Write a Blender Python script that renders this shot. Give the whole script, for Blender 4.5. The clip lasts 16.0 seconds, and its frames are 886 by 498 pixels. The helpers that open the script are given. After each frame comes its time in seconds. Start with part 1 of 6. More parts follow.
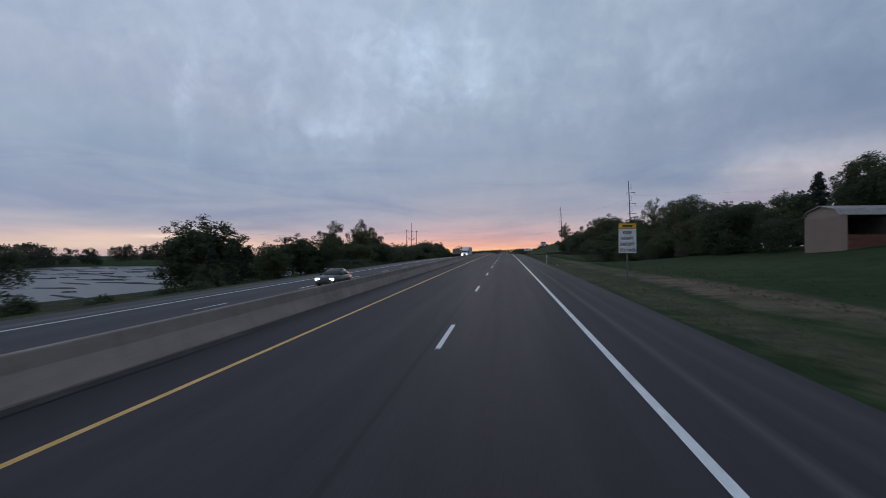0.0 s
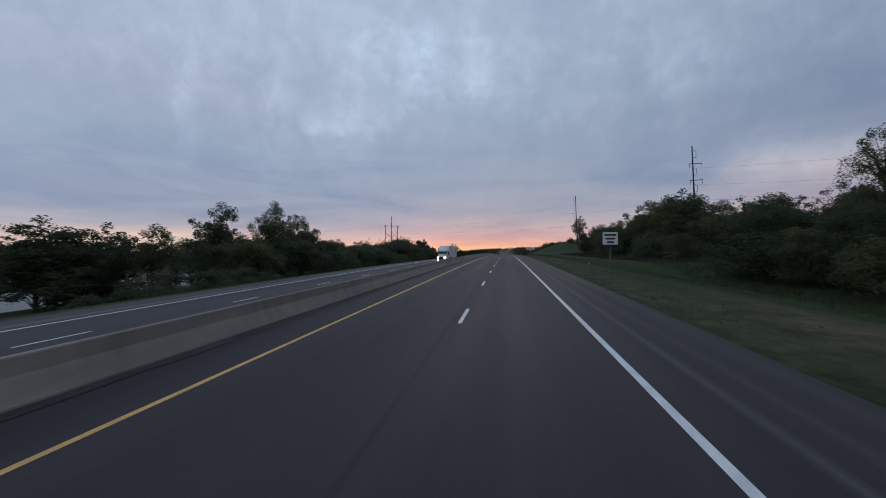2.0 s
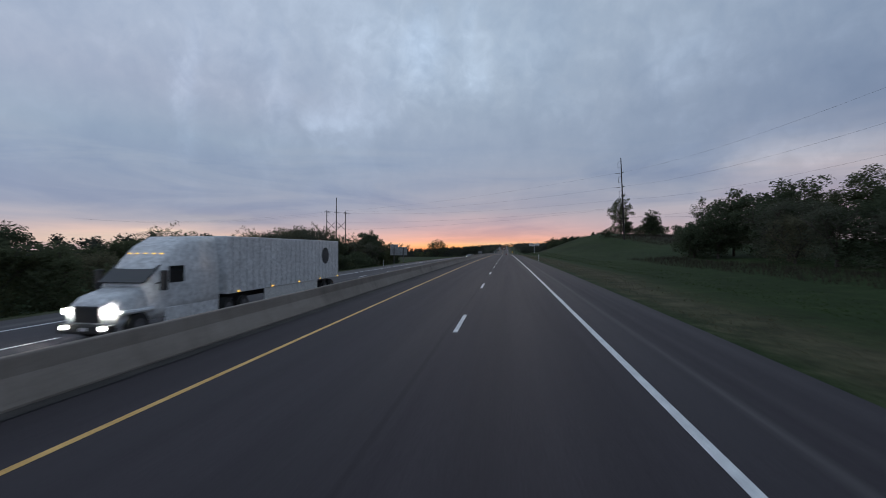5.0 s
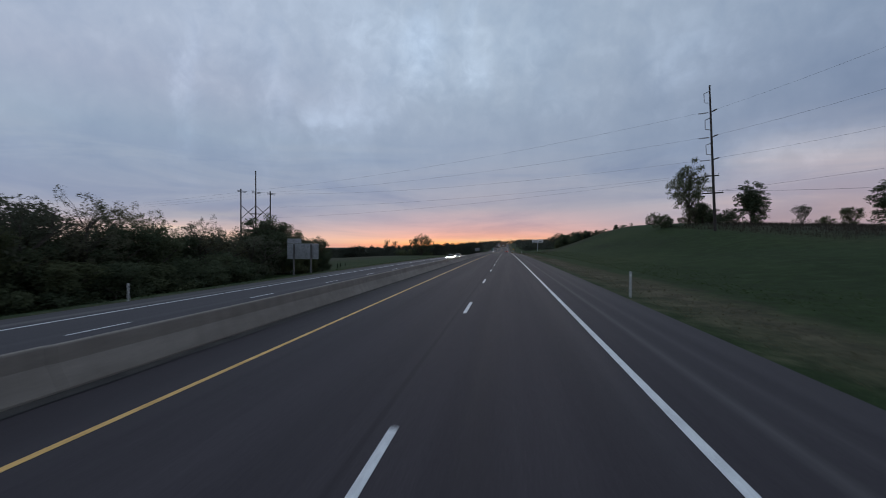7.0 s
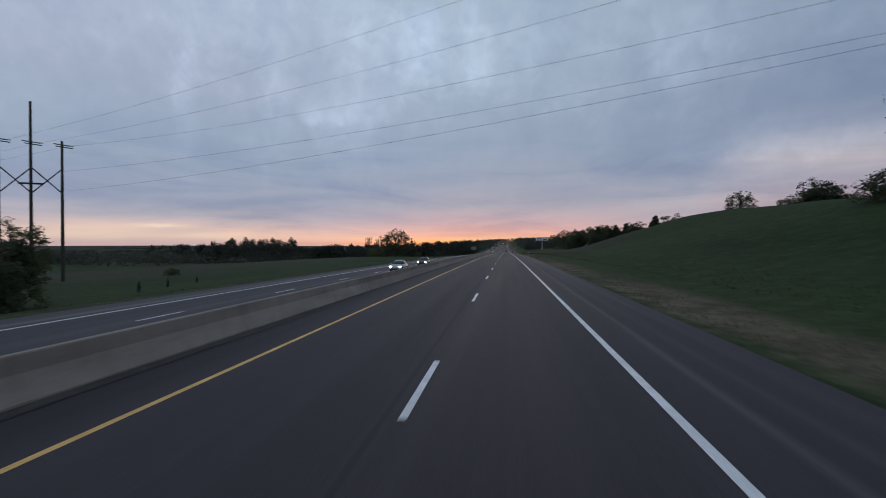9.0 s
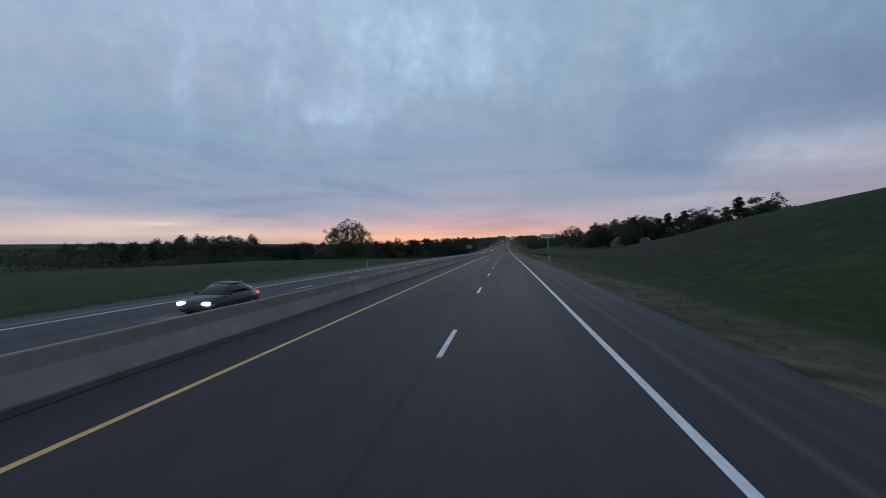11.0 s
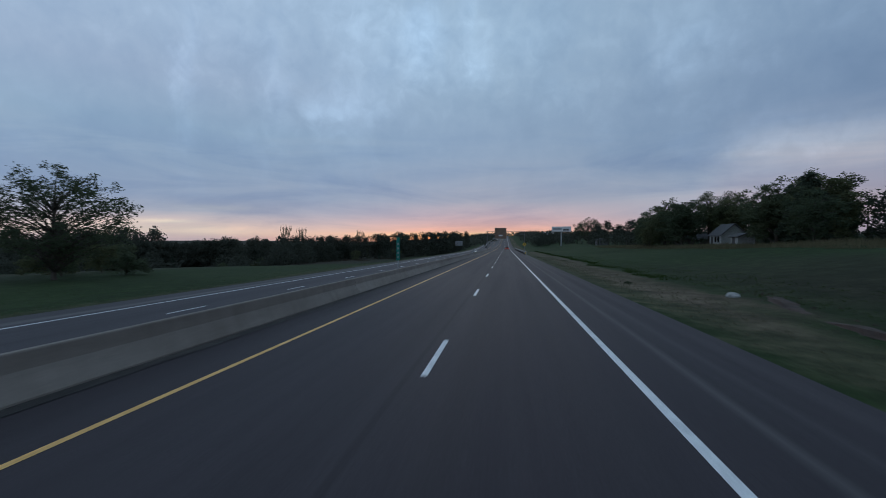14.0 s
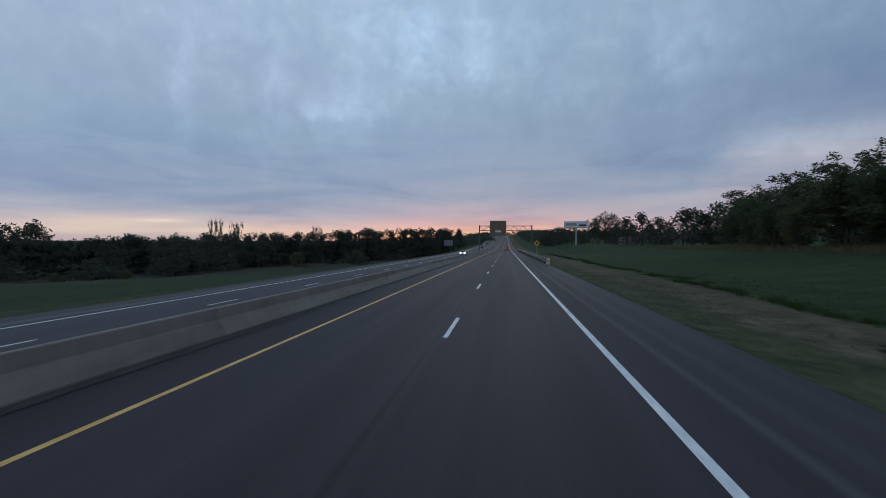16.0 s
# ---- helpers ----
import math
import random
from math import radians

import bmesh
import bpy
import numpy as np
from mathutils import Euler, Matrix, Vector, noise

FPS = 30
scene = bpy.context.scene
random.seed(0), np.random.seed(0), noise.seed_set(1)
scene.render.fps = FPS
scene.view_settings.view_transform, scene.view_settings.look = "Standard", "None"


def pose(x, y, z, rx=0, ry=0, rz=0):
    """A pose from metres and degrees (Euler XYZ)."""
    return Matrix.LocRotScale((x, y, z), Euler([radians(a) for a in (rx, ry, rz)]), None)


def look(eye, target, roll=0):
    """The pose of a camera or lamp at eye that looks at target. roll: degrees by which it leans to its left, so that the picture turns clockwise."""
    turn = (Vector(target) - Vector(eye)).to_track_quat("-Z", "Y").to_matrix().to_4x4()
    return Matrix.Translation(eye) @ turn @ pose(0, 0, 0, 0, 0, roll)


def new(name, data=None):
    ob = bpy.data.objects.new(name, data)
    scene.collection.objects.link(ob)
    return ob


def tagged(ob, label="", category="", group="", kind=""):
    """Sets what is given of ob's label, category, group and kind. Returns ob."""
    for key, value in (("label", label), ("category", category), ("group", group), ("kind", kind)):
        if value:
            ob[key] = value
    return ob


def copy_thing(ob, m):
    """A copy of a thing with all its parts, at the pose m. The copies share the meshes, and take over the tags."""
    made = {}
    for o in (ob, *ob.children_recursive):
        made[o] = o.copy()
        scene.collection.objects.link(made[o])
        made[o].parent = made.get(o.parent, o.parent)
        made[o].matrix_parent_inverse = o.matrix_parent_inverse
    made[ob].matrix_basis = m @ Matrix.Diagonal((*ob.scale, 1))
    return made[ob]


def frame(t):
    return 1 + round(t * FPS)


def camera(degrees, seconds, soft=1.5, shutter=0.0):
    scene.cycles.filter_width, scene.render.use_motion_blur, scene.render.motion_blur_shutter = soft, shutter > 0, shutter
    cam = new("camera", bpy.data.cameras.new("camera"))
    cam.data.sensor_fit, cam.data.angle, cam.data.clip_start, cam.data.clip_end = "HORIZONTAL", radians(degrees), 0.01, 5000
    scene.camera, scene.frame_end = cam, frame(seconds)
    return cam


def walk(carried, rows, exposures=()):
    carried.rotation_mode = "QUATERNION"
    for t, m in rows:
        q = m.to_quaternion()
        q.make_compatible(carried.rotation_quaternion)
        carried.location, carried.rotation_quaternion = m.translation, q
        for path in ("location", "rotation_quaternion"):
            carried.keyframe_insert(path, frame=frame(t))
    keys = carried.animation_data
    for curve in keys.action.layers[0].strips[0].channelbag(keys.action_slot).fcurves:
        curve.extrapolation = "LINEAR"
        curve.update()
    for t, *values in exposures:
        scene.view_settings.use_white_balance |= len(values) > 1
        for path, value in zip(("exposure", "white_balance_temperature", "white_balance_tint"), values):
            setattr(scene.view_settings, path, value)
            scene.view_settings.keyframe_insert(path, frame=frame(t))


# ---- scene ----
# A divided highway at dawn under a high overcast. +y runs along the road, x to its right.

# ---- road profile: slope of the roadway at stations along y ----
STATION = (-3000, -400, -100, 0, 100, 200, 300, 400, 480, 600, 700, 900, 1300, 1500, 1700, 2200, 5000)
SLOPE = (0.0, 0.0, 0.0287, 0.0217, 0.0148, 0.0006, -0.0055, -0.0145, -0.0149, -0.0140, 0.0, 0.022, 0.022, 0.012, -0.01, 0.0, 0.0)
_ys = np.arange(-3000, 5001, 2.0)
_sl = np.interp(_ys, STATION, SLOPE)
_z = np.concatenate([[0], np.cumsum((_sl[1:] + _sl[:-1])) * 1.0])
_z -= np.interp(0, _ys, _z)


def grade(y):
    return float(np.interp(y, STATION, SLOPE))


def road_z(y):
    return float(np.interp(y, _ys, _z))


# ---- camera ----
SPEED, EYE, YAW, PITCH, LEAN = 28.89, 2.30, 8.333, -0.500, 0.153
DRIFT_T = (0, 1.5, 3.5, 4, 6.5, 7, 9, 11.5, 12.5, 14.5, 16)
DRIFT_X = (0.10, -0.04, -0.08, -0.10, -0.03, -0.02, -0.06, -0.05, -0.03, 0.02, 0.08)


def eye_pose(t):
    y = SPEED * t
    eye = Vector((float(np.interp(t, DRIFT_T, DRIFT_X)), y, road_z(y) + EYE))
    a, p = radians(YAW), radians(PITCH) + grade(y)
    way = Vector((-math.sin(a) * math.cos(p), math.cos(a) * math.cos(p), math.sin(p)))
    return look(eye, eye + way, LEAN)


cam = camera(91.69, 16.0, soft=0.9, shutter=0.25)
PATH = [(i / 4, eye_pose(i / 4)) for i in range(65)]
walk(cam, PATH, [(0, 0.0, 6400, 9), (9.2, 0.0, 6450, 9), (11.3, -0.06, 5850, 2), (12.5, -0.08, 5600, -1), (13.2, -0.08, 5620, -1), (14.5, -0.05, 5850, 2), (16, -0.04, 5920, 3)])

# ---- world: dawn overcast, warm band low over the horizon ahead ----
SUN_AZIMUTH = radians(2.0)      # to the left of the road's direction
world = bpy.data.worlds.new("dawn_sky")
scene.world = world
world.use_nodes = True


def ramp(tree, stops, src, mode="LINEAR"):
    r = tree.nodes.new("ShaderNodeValToRGB")
    r.color_ramp.interpolation = mode
    el = r.color_ramp.elements
    while len(el) > 1:
        el.remove(el[-1])
    el[0].position, el[0].color = stops[0][0], (*stops[0][1], 1)
    for p, c in stops[1:]:
        e = el.new(p)
        e.color = (*c, 1)
    tree.links.new(src, r.inputs[0])
    return r.outputs[0]


def math_node(tree, op, a, b=None, c=None, clamp=False):
    n = tree.nodes.new("ShaderNodeMath")
    n.operation, n.use_clamp = op, clamp
    for i, v in enumerate((a, b, c)):
        if v is None:
            continue
        if isinstance(v, (int, float)):
            n.inputs[i].default_value = v
        else:
            tree.links.new(v, n.inputs[i])
    return n.outputs[0]


def mix_color(tree, fac, a, b, mode="MIX"):
    n = tree.nodes.new("ShaderNodeMix")
    n.data_type, n.blend_type = "RGBA", mode
    for i, v in ((0, fac), (6, a), (7, b)):
        if isinstance(v, (int, float)):
            n.inputs[i].default_value = v
        elif isinstance(v, tuple):
            n.inputs[i].default_value = (*v, 1)
        else:
            tree.links.new(v, n.inputs[i])
    return n.outputs[2]


def noise_node(tree, vec, scale, detail=4.0, rough=0.5, warp=0.0, out=0):
    n = tree.nodes.new("ShaderNodeTexNoise")
    n.inputs["Scale"].default_value, n.inputs["Detail"].default_value = scale, detail
    n.inputs["Roughness"].default_value, n.inputs["Distortion"].default_value = rough, warp
    if vec is not None:
        tree.links.new(vec, n.inputs["Vector"])
    return n.outputs[out]


def combine(tree, x, y, z):
    n = tree.nodes.new("ShaderNodeCombineXYZ")
    for i, v in enumerate((x, y, z)):
        if isinstance(v, (int, float)):
            n.inputs[i].default_value = v
        else:
            tree.links.new(v, n.inputs[i])
    return n.outputs[0]


def lin(r, g, b):
    """Linear light from an 8-bit display colour."""
    return tuple(((v / 255 + 0.055) / 1.055) ** 2.4 if v > 10 else v / 3294.6 for v in (r, g, b))


def build_sky():
    tr = world.node_tree
    tr.nodes.clear()
    out, bg = tr.nodes.new("ShaderNodeOutputWorld"), tr.nodes.new("ShaderNodeBackground")
    tr.links.new(bg.outputs[0], out.inputs[0])
    co = tr.nodes.new("ShaderNodeTexCoord")
    sp = tr.nodes.new("ShaderNodeSeparateXYZ")
    tr.links.new(co.outputs["Generated"], sp.inputs[0])
    x, y, z = sp.outputs
    # elevation in degrees / 90, and the angle away from the dawn's azimuth
    el = math_node(tr, "DIVIDE", math_node(tr, "ARCSINE", z), math.pi / 2)
    az = math_node(tr, "ARCTAN2", x, y)
    azs = math_node(tr, "ADD", az, SUN_AZIMUTH)
    off = math_node(tr, "ABSOLUTE", azs)
    # cloud cover: soft mottling with upright wisps, finer curls on top
    tall = combine(tr, x, y, math_node(tr, "MULTIPLY", z, 0.6))
    n1 = noise_node(tr, tall, 2.6, 2.0, 0.5, 0.4)
    n2 = noise_node(tr, tall, 8.0, 6.0, 0.55, 0.25)
    n3 = noise_node(tr, co.outputs["Generated"], 15.0, 7.0, 0.58, 0.35)
    n5 = noise_node(tr, co.outputs["Generated"], 30.0, 5.0, 0.55, 0.6)
    cl = math_node(tr, "ADD", math_node(tr, "ADD", 0.05, math_node(tr, "MULTIPLY", n1, 0.26)), math_node(tr, "ADD", math_node(tr, "MULTIPLY", n2, 0.32), math_node(tr, "ADD", math_node(tr, "MULTIPLY", n3, 0.20), math_node(tr, "MULTIPLY", n5, 0.12))))
    # base colours by elevation, ahead and away from the dawn
    dawn = ramp(tr, [(0.0, lin(255, 150, 78)), (0.005, lin(255, 188, 122)), (0.011, lin(240, 174, 150)), (0.022, lin(212, 168, 166)), (0.036, lin(182, 162, 173)), (0.055, lin(158, 158, 175)),
                     (0.08, lin(146, 155, 177)), (0.12, lin(142, 157, 181)), (0.20, lin(152, 168, 189)), (0.27, lin(160, 177, 198)), (0.34, lin(160, 177, 198)), (1.0, lin(152, 170, 192))], el)
    band0 = combine(tr, math_node(tr, "MULTIPLY", az, 2.6), math_node(tr, "MULTIPLY", el, 16.0), 4.1)
    elw = math_node(tr, "ADD", el, math_node(tr, "MULTIPLY", math_node(tr, "SUBTRACT", noise_node(tr, band0, 1.5, 5.0, 0.6, 0.4), 0.5), 0.035))
    # lower edge of the slate-blue cloud bank, rising to the right of the road: azimuth (degrees) against elevation / 90
    edge = ramp(tr, [(0.0, (0.045,) * 3), (0.11, (0.045,) * 3), (0.276, (0.0656,) * 3), (0.39, (0.0786,) * 3), (0.527, (0.085,) * 3), (0.568, (0.104,) * 3), (0.60, (0.116,) * 3), (0.72, (0.123,) * 3), (1.0, (0.121,) * 3)],
                math_node(tr, "DIVIDE", math_node(tr, "ADD", az, radians(10)), radians(60), clamp=True))
    elw = math_node(tr, "ADD", elw, math_node(tr, "SUBTRACT", 0.0875, edge), clamp=True)
    right = ramp(tr, [(0.0, lin(174, 157, 166)), (0.03, lin(182, 171, 182)), (0.062, lin(178, 177, 191)), (0.078, lin(166, 171, 188)), (0.098, lin(144, 156, 180)), (0.125, lin(133, 149, 176)), (0.16, lin(134, 151, 178)), (0.24, lin(146, 164, 189)),
                      (0.34, lin(157, 175, 198)), (1.0, lin(151, 169, 191))], elw)
    left = ramp(tr, [(0.0, lin(186, 161, 161)), (0.010, lin(214, 184, 169)), (0.022, lin(192, 173, 171)), (0.034, lin(158, 157, 170)), (0.055, lin(143, 151, 171)), (0.09, lin(137, 150, 172)), (0.14, lin(140, 156, 177)), (0.20, lin(152, 163, 184)),
                     (0.27, lin(157, 170, 191)), (0.34, lin(154, 169, 191)), (1.0, lin(150, 166, 188))], el)
    lean = math_node(tr, "ADD", 0.5, math_node(tr, "MULTIPLY", math_node(tr, "SINE", az), 0.9), clamp=True)
    away = mix_color(tr, lean, left, right)
    spread = ramp(tr, [(0.0, (0, 0, 0)), (0.04, (0.10, 0.10, 0.10)), (0.11, (0.66, 0.66, 0.66)), (0.20, (1, 1, 1)), (1.0, (1, 1, 1))], math_node(tr, "DIVIDE", off, math.pi))
    base = mix_color(tr, spread, dawn, away)
    # the cover is a little thinner to the left of the road
    gain = math_node(tr, "ADD", 1.05, math_node(tr, "MULTIPLY", math_node(tr, "SINE", az), -0.20))
    base = mix_color(tr, 1.0, base, combine(tr, math_node(tr, "MULTIPLY", gain, 1.03), gain, math_node(tr, "MULTIPLY", gain, 0.985)), "MULTIPLY")
    # thin places in the cloud: azimuth, elevation, half width, half height in degrees, weight
    wisps = [(-38.9, 17.7, 1.2, 6.2, 0.70), (-30.1, 17.7, 1.6, 4.9, 0.50), (-21.9, 17.2, 5.0, 2.0, 0.60), (-24.7, 16.0, 2.1, 1.8, 0.40), (-11.8, 24.8, 2.4, 3.2, 1.00),
             (-11.3, 21.3, 5.3, 3.0, 0.55), (-3.2, 21.9, 2.5, 2.8, 0.90), (-4.7, 27.2, 1.9, 3.4, 0.60), (-14.6, 27.1, 6.7, 2.2, 0.35), (21.8, 21.5, 3.4, 2.3, 0.40),
             (18.3, 19.5, 2.4, 2.7, 0.30), (2.2, 25.1, 4.4, 4.4, 0.30), (-33.9, 23.8, 7.4, 4.1, 0.25), (-19.0, 21.9, 3.6, 4.4, 0.35), (6.5, 18.1, 4.9, 1.8, 0.30),
             (27.3, 10.7, 6.0, 1.7, 0.35), (34.1, 10.8, 3.7, 1.3, 0.35)]
    wx = math_node(tr, "ADD", az, math_node(tr, "MULTIPLY", math_node(tr, "SUBTRACT", n2, 0.5), 0.20))
    wz = math_node(tr, "ADD", math_node(tr, "ARCSINE", z), math_node(tr, "MULTIPLY", math_node(tr, "SUBTRACT", n3, 0.5), 0.16))
    glow = 0.0
    for a, e, sx, sz, w in wisps:
        dx = math_node(tr, "DIVIDE", math_node(tr, "SUBTRACT", wx, radians(a)), radians(sx))
        dz = math_node(tr, "DIVIDE", math_node(tr, "SUBTRACT", wz, radians(e)), radians(sz))
        r2 = math_node(tr, "ADD", math_node(tr, "MULTIPLY", dx, dx), math_node(tr, "MULTIPLY", dz, dz))
        glow = math_node(tr, "ADD", glow, math_node(tr, "MULTIPLY", math_node(tr, "POWER", 2.718, math_node(tr, "MULTIPLY", r2, -1.0)), w))
    lift = math_node(tr, "ADD", 1.0, math_node(tr, "MULTIPLY", glow, math_node(tr, "MULTIPLY", math_node(tr, "ADD", n5, 0.05), 0.44)))
    base = mix_color(tr, 1.0, base, combine(tr, lift, lift, math_node(tr, "ADD", 0.02, math_node(tr, "MULTIPLY", lift, 0.975))), "MULTIPLY")
    # thin bright rifts low over the horizon: azimuth, elevation, half width, half height, strength
    lz = math_node(tr, "ADD", math_node(tr, "ARCSINE", z), math_node(tr, "MULTIPLY", math_node(tr, "SUBTRACT", n5, 0.5), 0.008))
    rift = 0.0
    for a, e, sx, sz, w in [(-41.3, 1.95, 2.6, 0.22, 0.42), (-47.0, 1.0, 6.0, 0.7, 0.28), (-37.0, 0.9, 4.0, 0.5, 0.22), (-2.0, 0.7, 5.0, 0.35, 0.25), (-36.0, 3.6, 4.0, 0.35, 0.14)]:
        dx = math_node(tr, "DIVIDE", math_node(tr, "SUBTRACT", az, radians(a)), radians(sx))
        dz = math_node(tr, "DIVIDE", math_node(tr, "SUBTRACT", lz, radians(e)), radians(sz))
        r2 = math_node(tr, "ADD", math_node(tr, "MULTIPLY", dx, dx), math_node(tr, "MULTIPLY", dz, dz))
        rift = math_node(tr, "ADD", rift, math_node(tr, "MULTIPLY", math_node(tr, "POWER", 2.718, math_node(tr, "MULTIPLY", r2, -1.0)), w))
    base = mix_color(tr, math_node(tr, "MULTIPLY", rift, 1.0, clamp=True), base, (0.98, 0.80, 0.58))
    f = ramp(tr, [(0.37, (0.82, 0.855, 0.895)), (0.455, (0.93, 0.95, 0.97)), (0.51, (1.005, 1.01, 1.01)), (0.545, (1.07, 1.07, 1.065)), (0.62, (1.20, 1.195, 1.175))], cl)
    high = ramp(tr, [(0.0, (0, 0, 0)), (0.05, (0.2, 0.2, 0.2)), (0.12, (0.5, 0.5, 0.5)), (0.22, (1, 1, 1))], el)
    col = mix_color(tr, high, base, mix_color(tr, 1.0, base, f, "MULTIPLY"))
    band = combine(tr, math_node(tr, "MULTIPLY", az, 2.2), math_node(tr, "MULTIPLY", el, 20.0), 1.3)
    n4 = noise_node(tr, band, 1.3, 5.0, 0.55, 0.5)
    g = ramp(tr, [(0.36, (0.82, 0.86, 0.93)), (0.50, (1, 1, 1)), (0.64, (1.16, 1.10, 1.04))], n4)
    low = ramp(tr, [(0.0, (0.7, 0.7, 0.7)), (0.02, (1, 1, 1)), (0.10, (0.8, 0.8, 0.8)), (0.16, (0, 0, 0))], el)
    col = mix_color(tr, low, col, mix_color(tr, 1.0, col, g, "MULTIPLY"))
    # below the horizon: dim earth
    under = math_node(tr, "MULTIPLY", math_node(tr, "LESS_THAN", z, -0.02), 1.0)
    col = mix_color(tr, under, col, (0.03, 0.03, 0.03))
    # clear-sky light that seeps through the cover
    clear = tr.nodes.new("ShaderNodeTexSky")
    clear.sky_type, clear.sun_disc = "NISHITA", False
    clear.sun_elevation, clear.sun_rotation = radians(4.0), -SUN_AZIMUTH
    col = mix_color(tr, 0.001, col, clear.outputs[0], "ADD")
    tr.links.new(col, bg.inputs[0])
    bg.inputs[1].default_value = 1.0


build_sky()
sun = new("dawn_sun", bpy.data.lights.new("dawn_sun", "SUN"))
sun.data.energy, sun.data.angle, sun.data.color = 0.12, radians(25), (1.0, 0.78, 0.6)
sun.matrix_world = look((0, 0, 0), (math.sin(SUN_AZIMUTH), -math.cos(SUN_AZIMUTH), -0.12))

# ---- materials ----


def material(name):
    m = bpy.data.materials.new(name)
    m.use_nodes = True
    tr = m.node_tree
    b = tr.nodes["Principled BSDF"]
    co = tr.nodes.new("ShaderNodeTexCoord").outputs["Object"]
    return m, tr, b, co


def bump(tr, b, height, strength, distance=0.01):
    n = tr.nodes.new("ShaderNodeBump")
    n.inputs["Strength"].default_value, n.inputs["Distance"].default_value = strength, distance
    tr.links.new(height, n.inputs["Height"])
    tr.links.new(n.outputs[0], b.inputs["Normal"])


def surface(name, c1, c2, scale, rough=0.8, metal=0.0, fine=0.0, b_scale=0.0, b_amount=0.3, spread=(0.35, 0.65), vary=0.0, stretch=None, world_space=False):
    """A two-tone weathered surface: broad stains, fine grain, slight relief; vary: difference from object to object."""
    m, tr, b, co = material(name)
    if world_space:
        co = tr.nodes.new("ShaderNodeNewGeometry").outputs["Position"]
    if stretch:
        mp = tr.nodes.new("ShaderNodeMapping")
        mp.inputs["Scale"].default_value = stretch
        tr.links.new(co, mp.inputs[0])
        co = mp.outputs[0]
    n = noise_node(tr, co, scale, 5.0, 0.6)
    col = ramp(tr, [(spread[0], c1), (spread[1], c2)], n)
    if fine:
        n2 = noise_node(tr, co, scale * fine, 3.0, 0.6)
        col = mix_color(tr, 1.0, col, ramp(tr, [(0.3, (0.72, 0.72, 0.72)), (0.7, (1.25, 1.25, 1.25))], n2), "MULTIPLY")
    if vary:
        oi = tr.nodes.new("ShaderNodeObjectInfo").outputs["Random"]
        col = mix_color(tr, 1.0, col, ramp(tr, [(0.0, (1 - vary,) * 3), (1.0, (1 + vary,) * 3)], oi), "MULTIPLY")
    tr.links.new(col, b.inputs["Base Color"])
    b.inputs["Roughness"].default_value, b.inputs["Metallic"].default_value = rough, metal
    if b_scale:
        bump(tr, b, noise_node(tr, co, b_scale, 4.0, 0.6), b_amount, 0.02)
    return m


def lamp_glow(name, colour, power):
    m, tr, b, co = material(name)
    b.inputs["Base Color"].default_value = (*colour, 1)
    b.inputs["Emission Color"].default_value = (*colour, 1)
    b.inputs["Emission Strength"].default_value = power
    return m


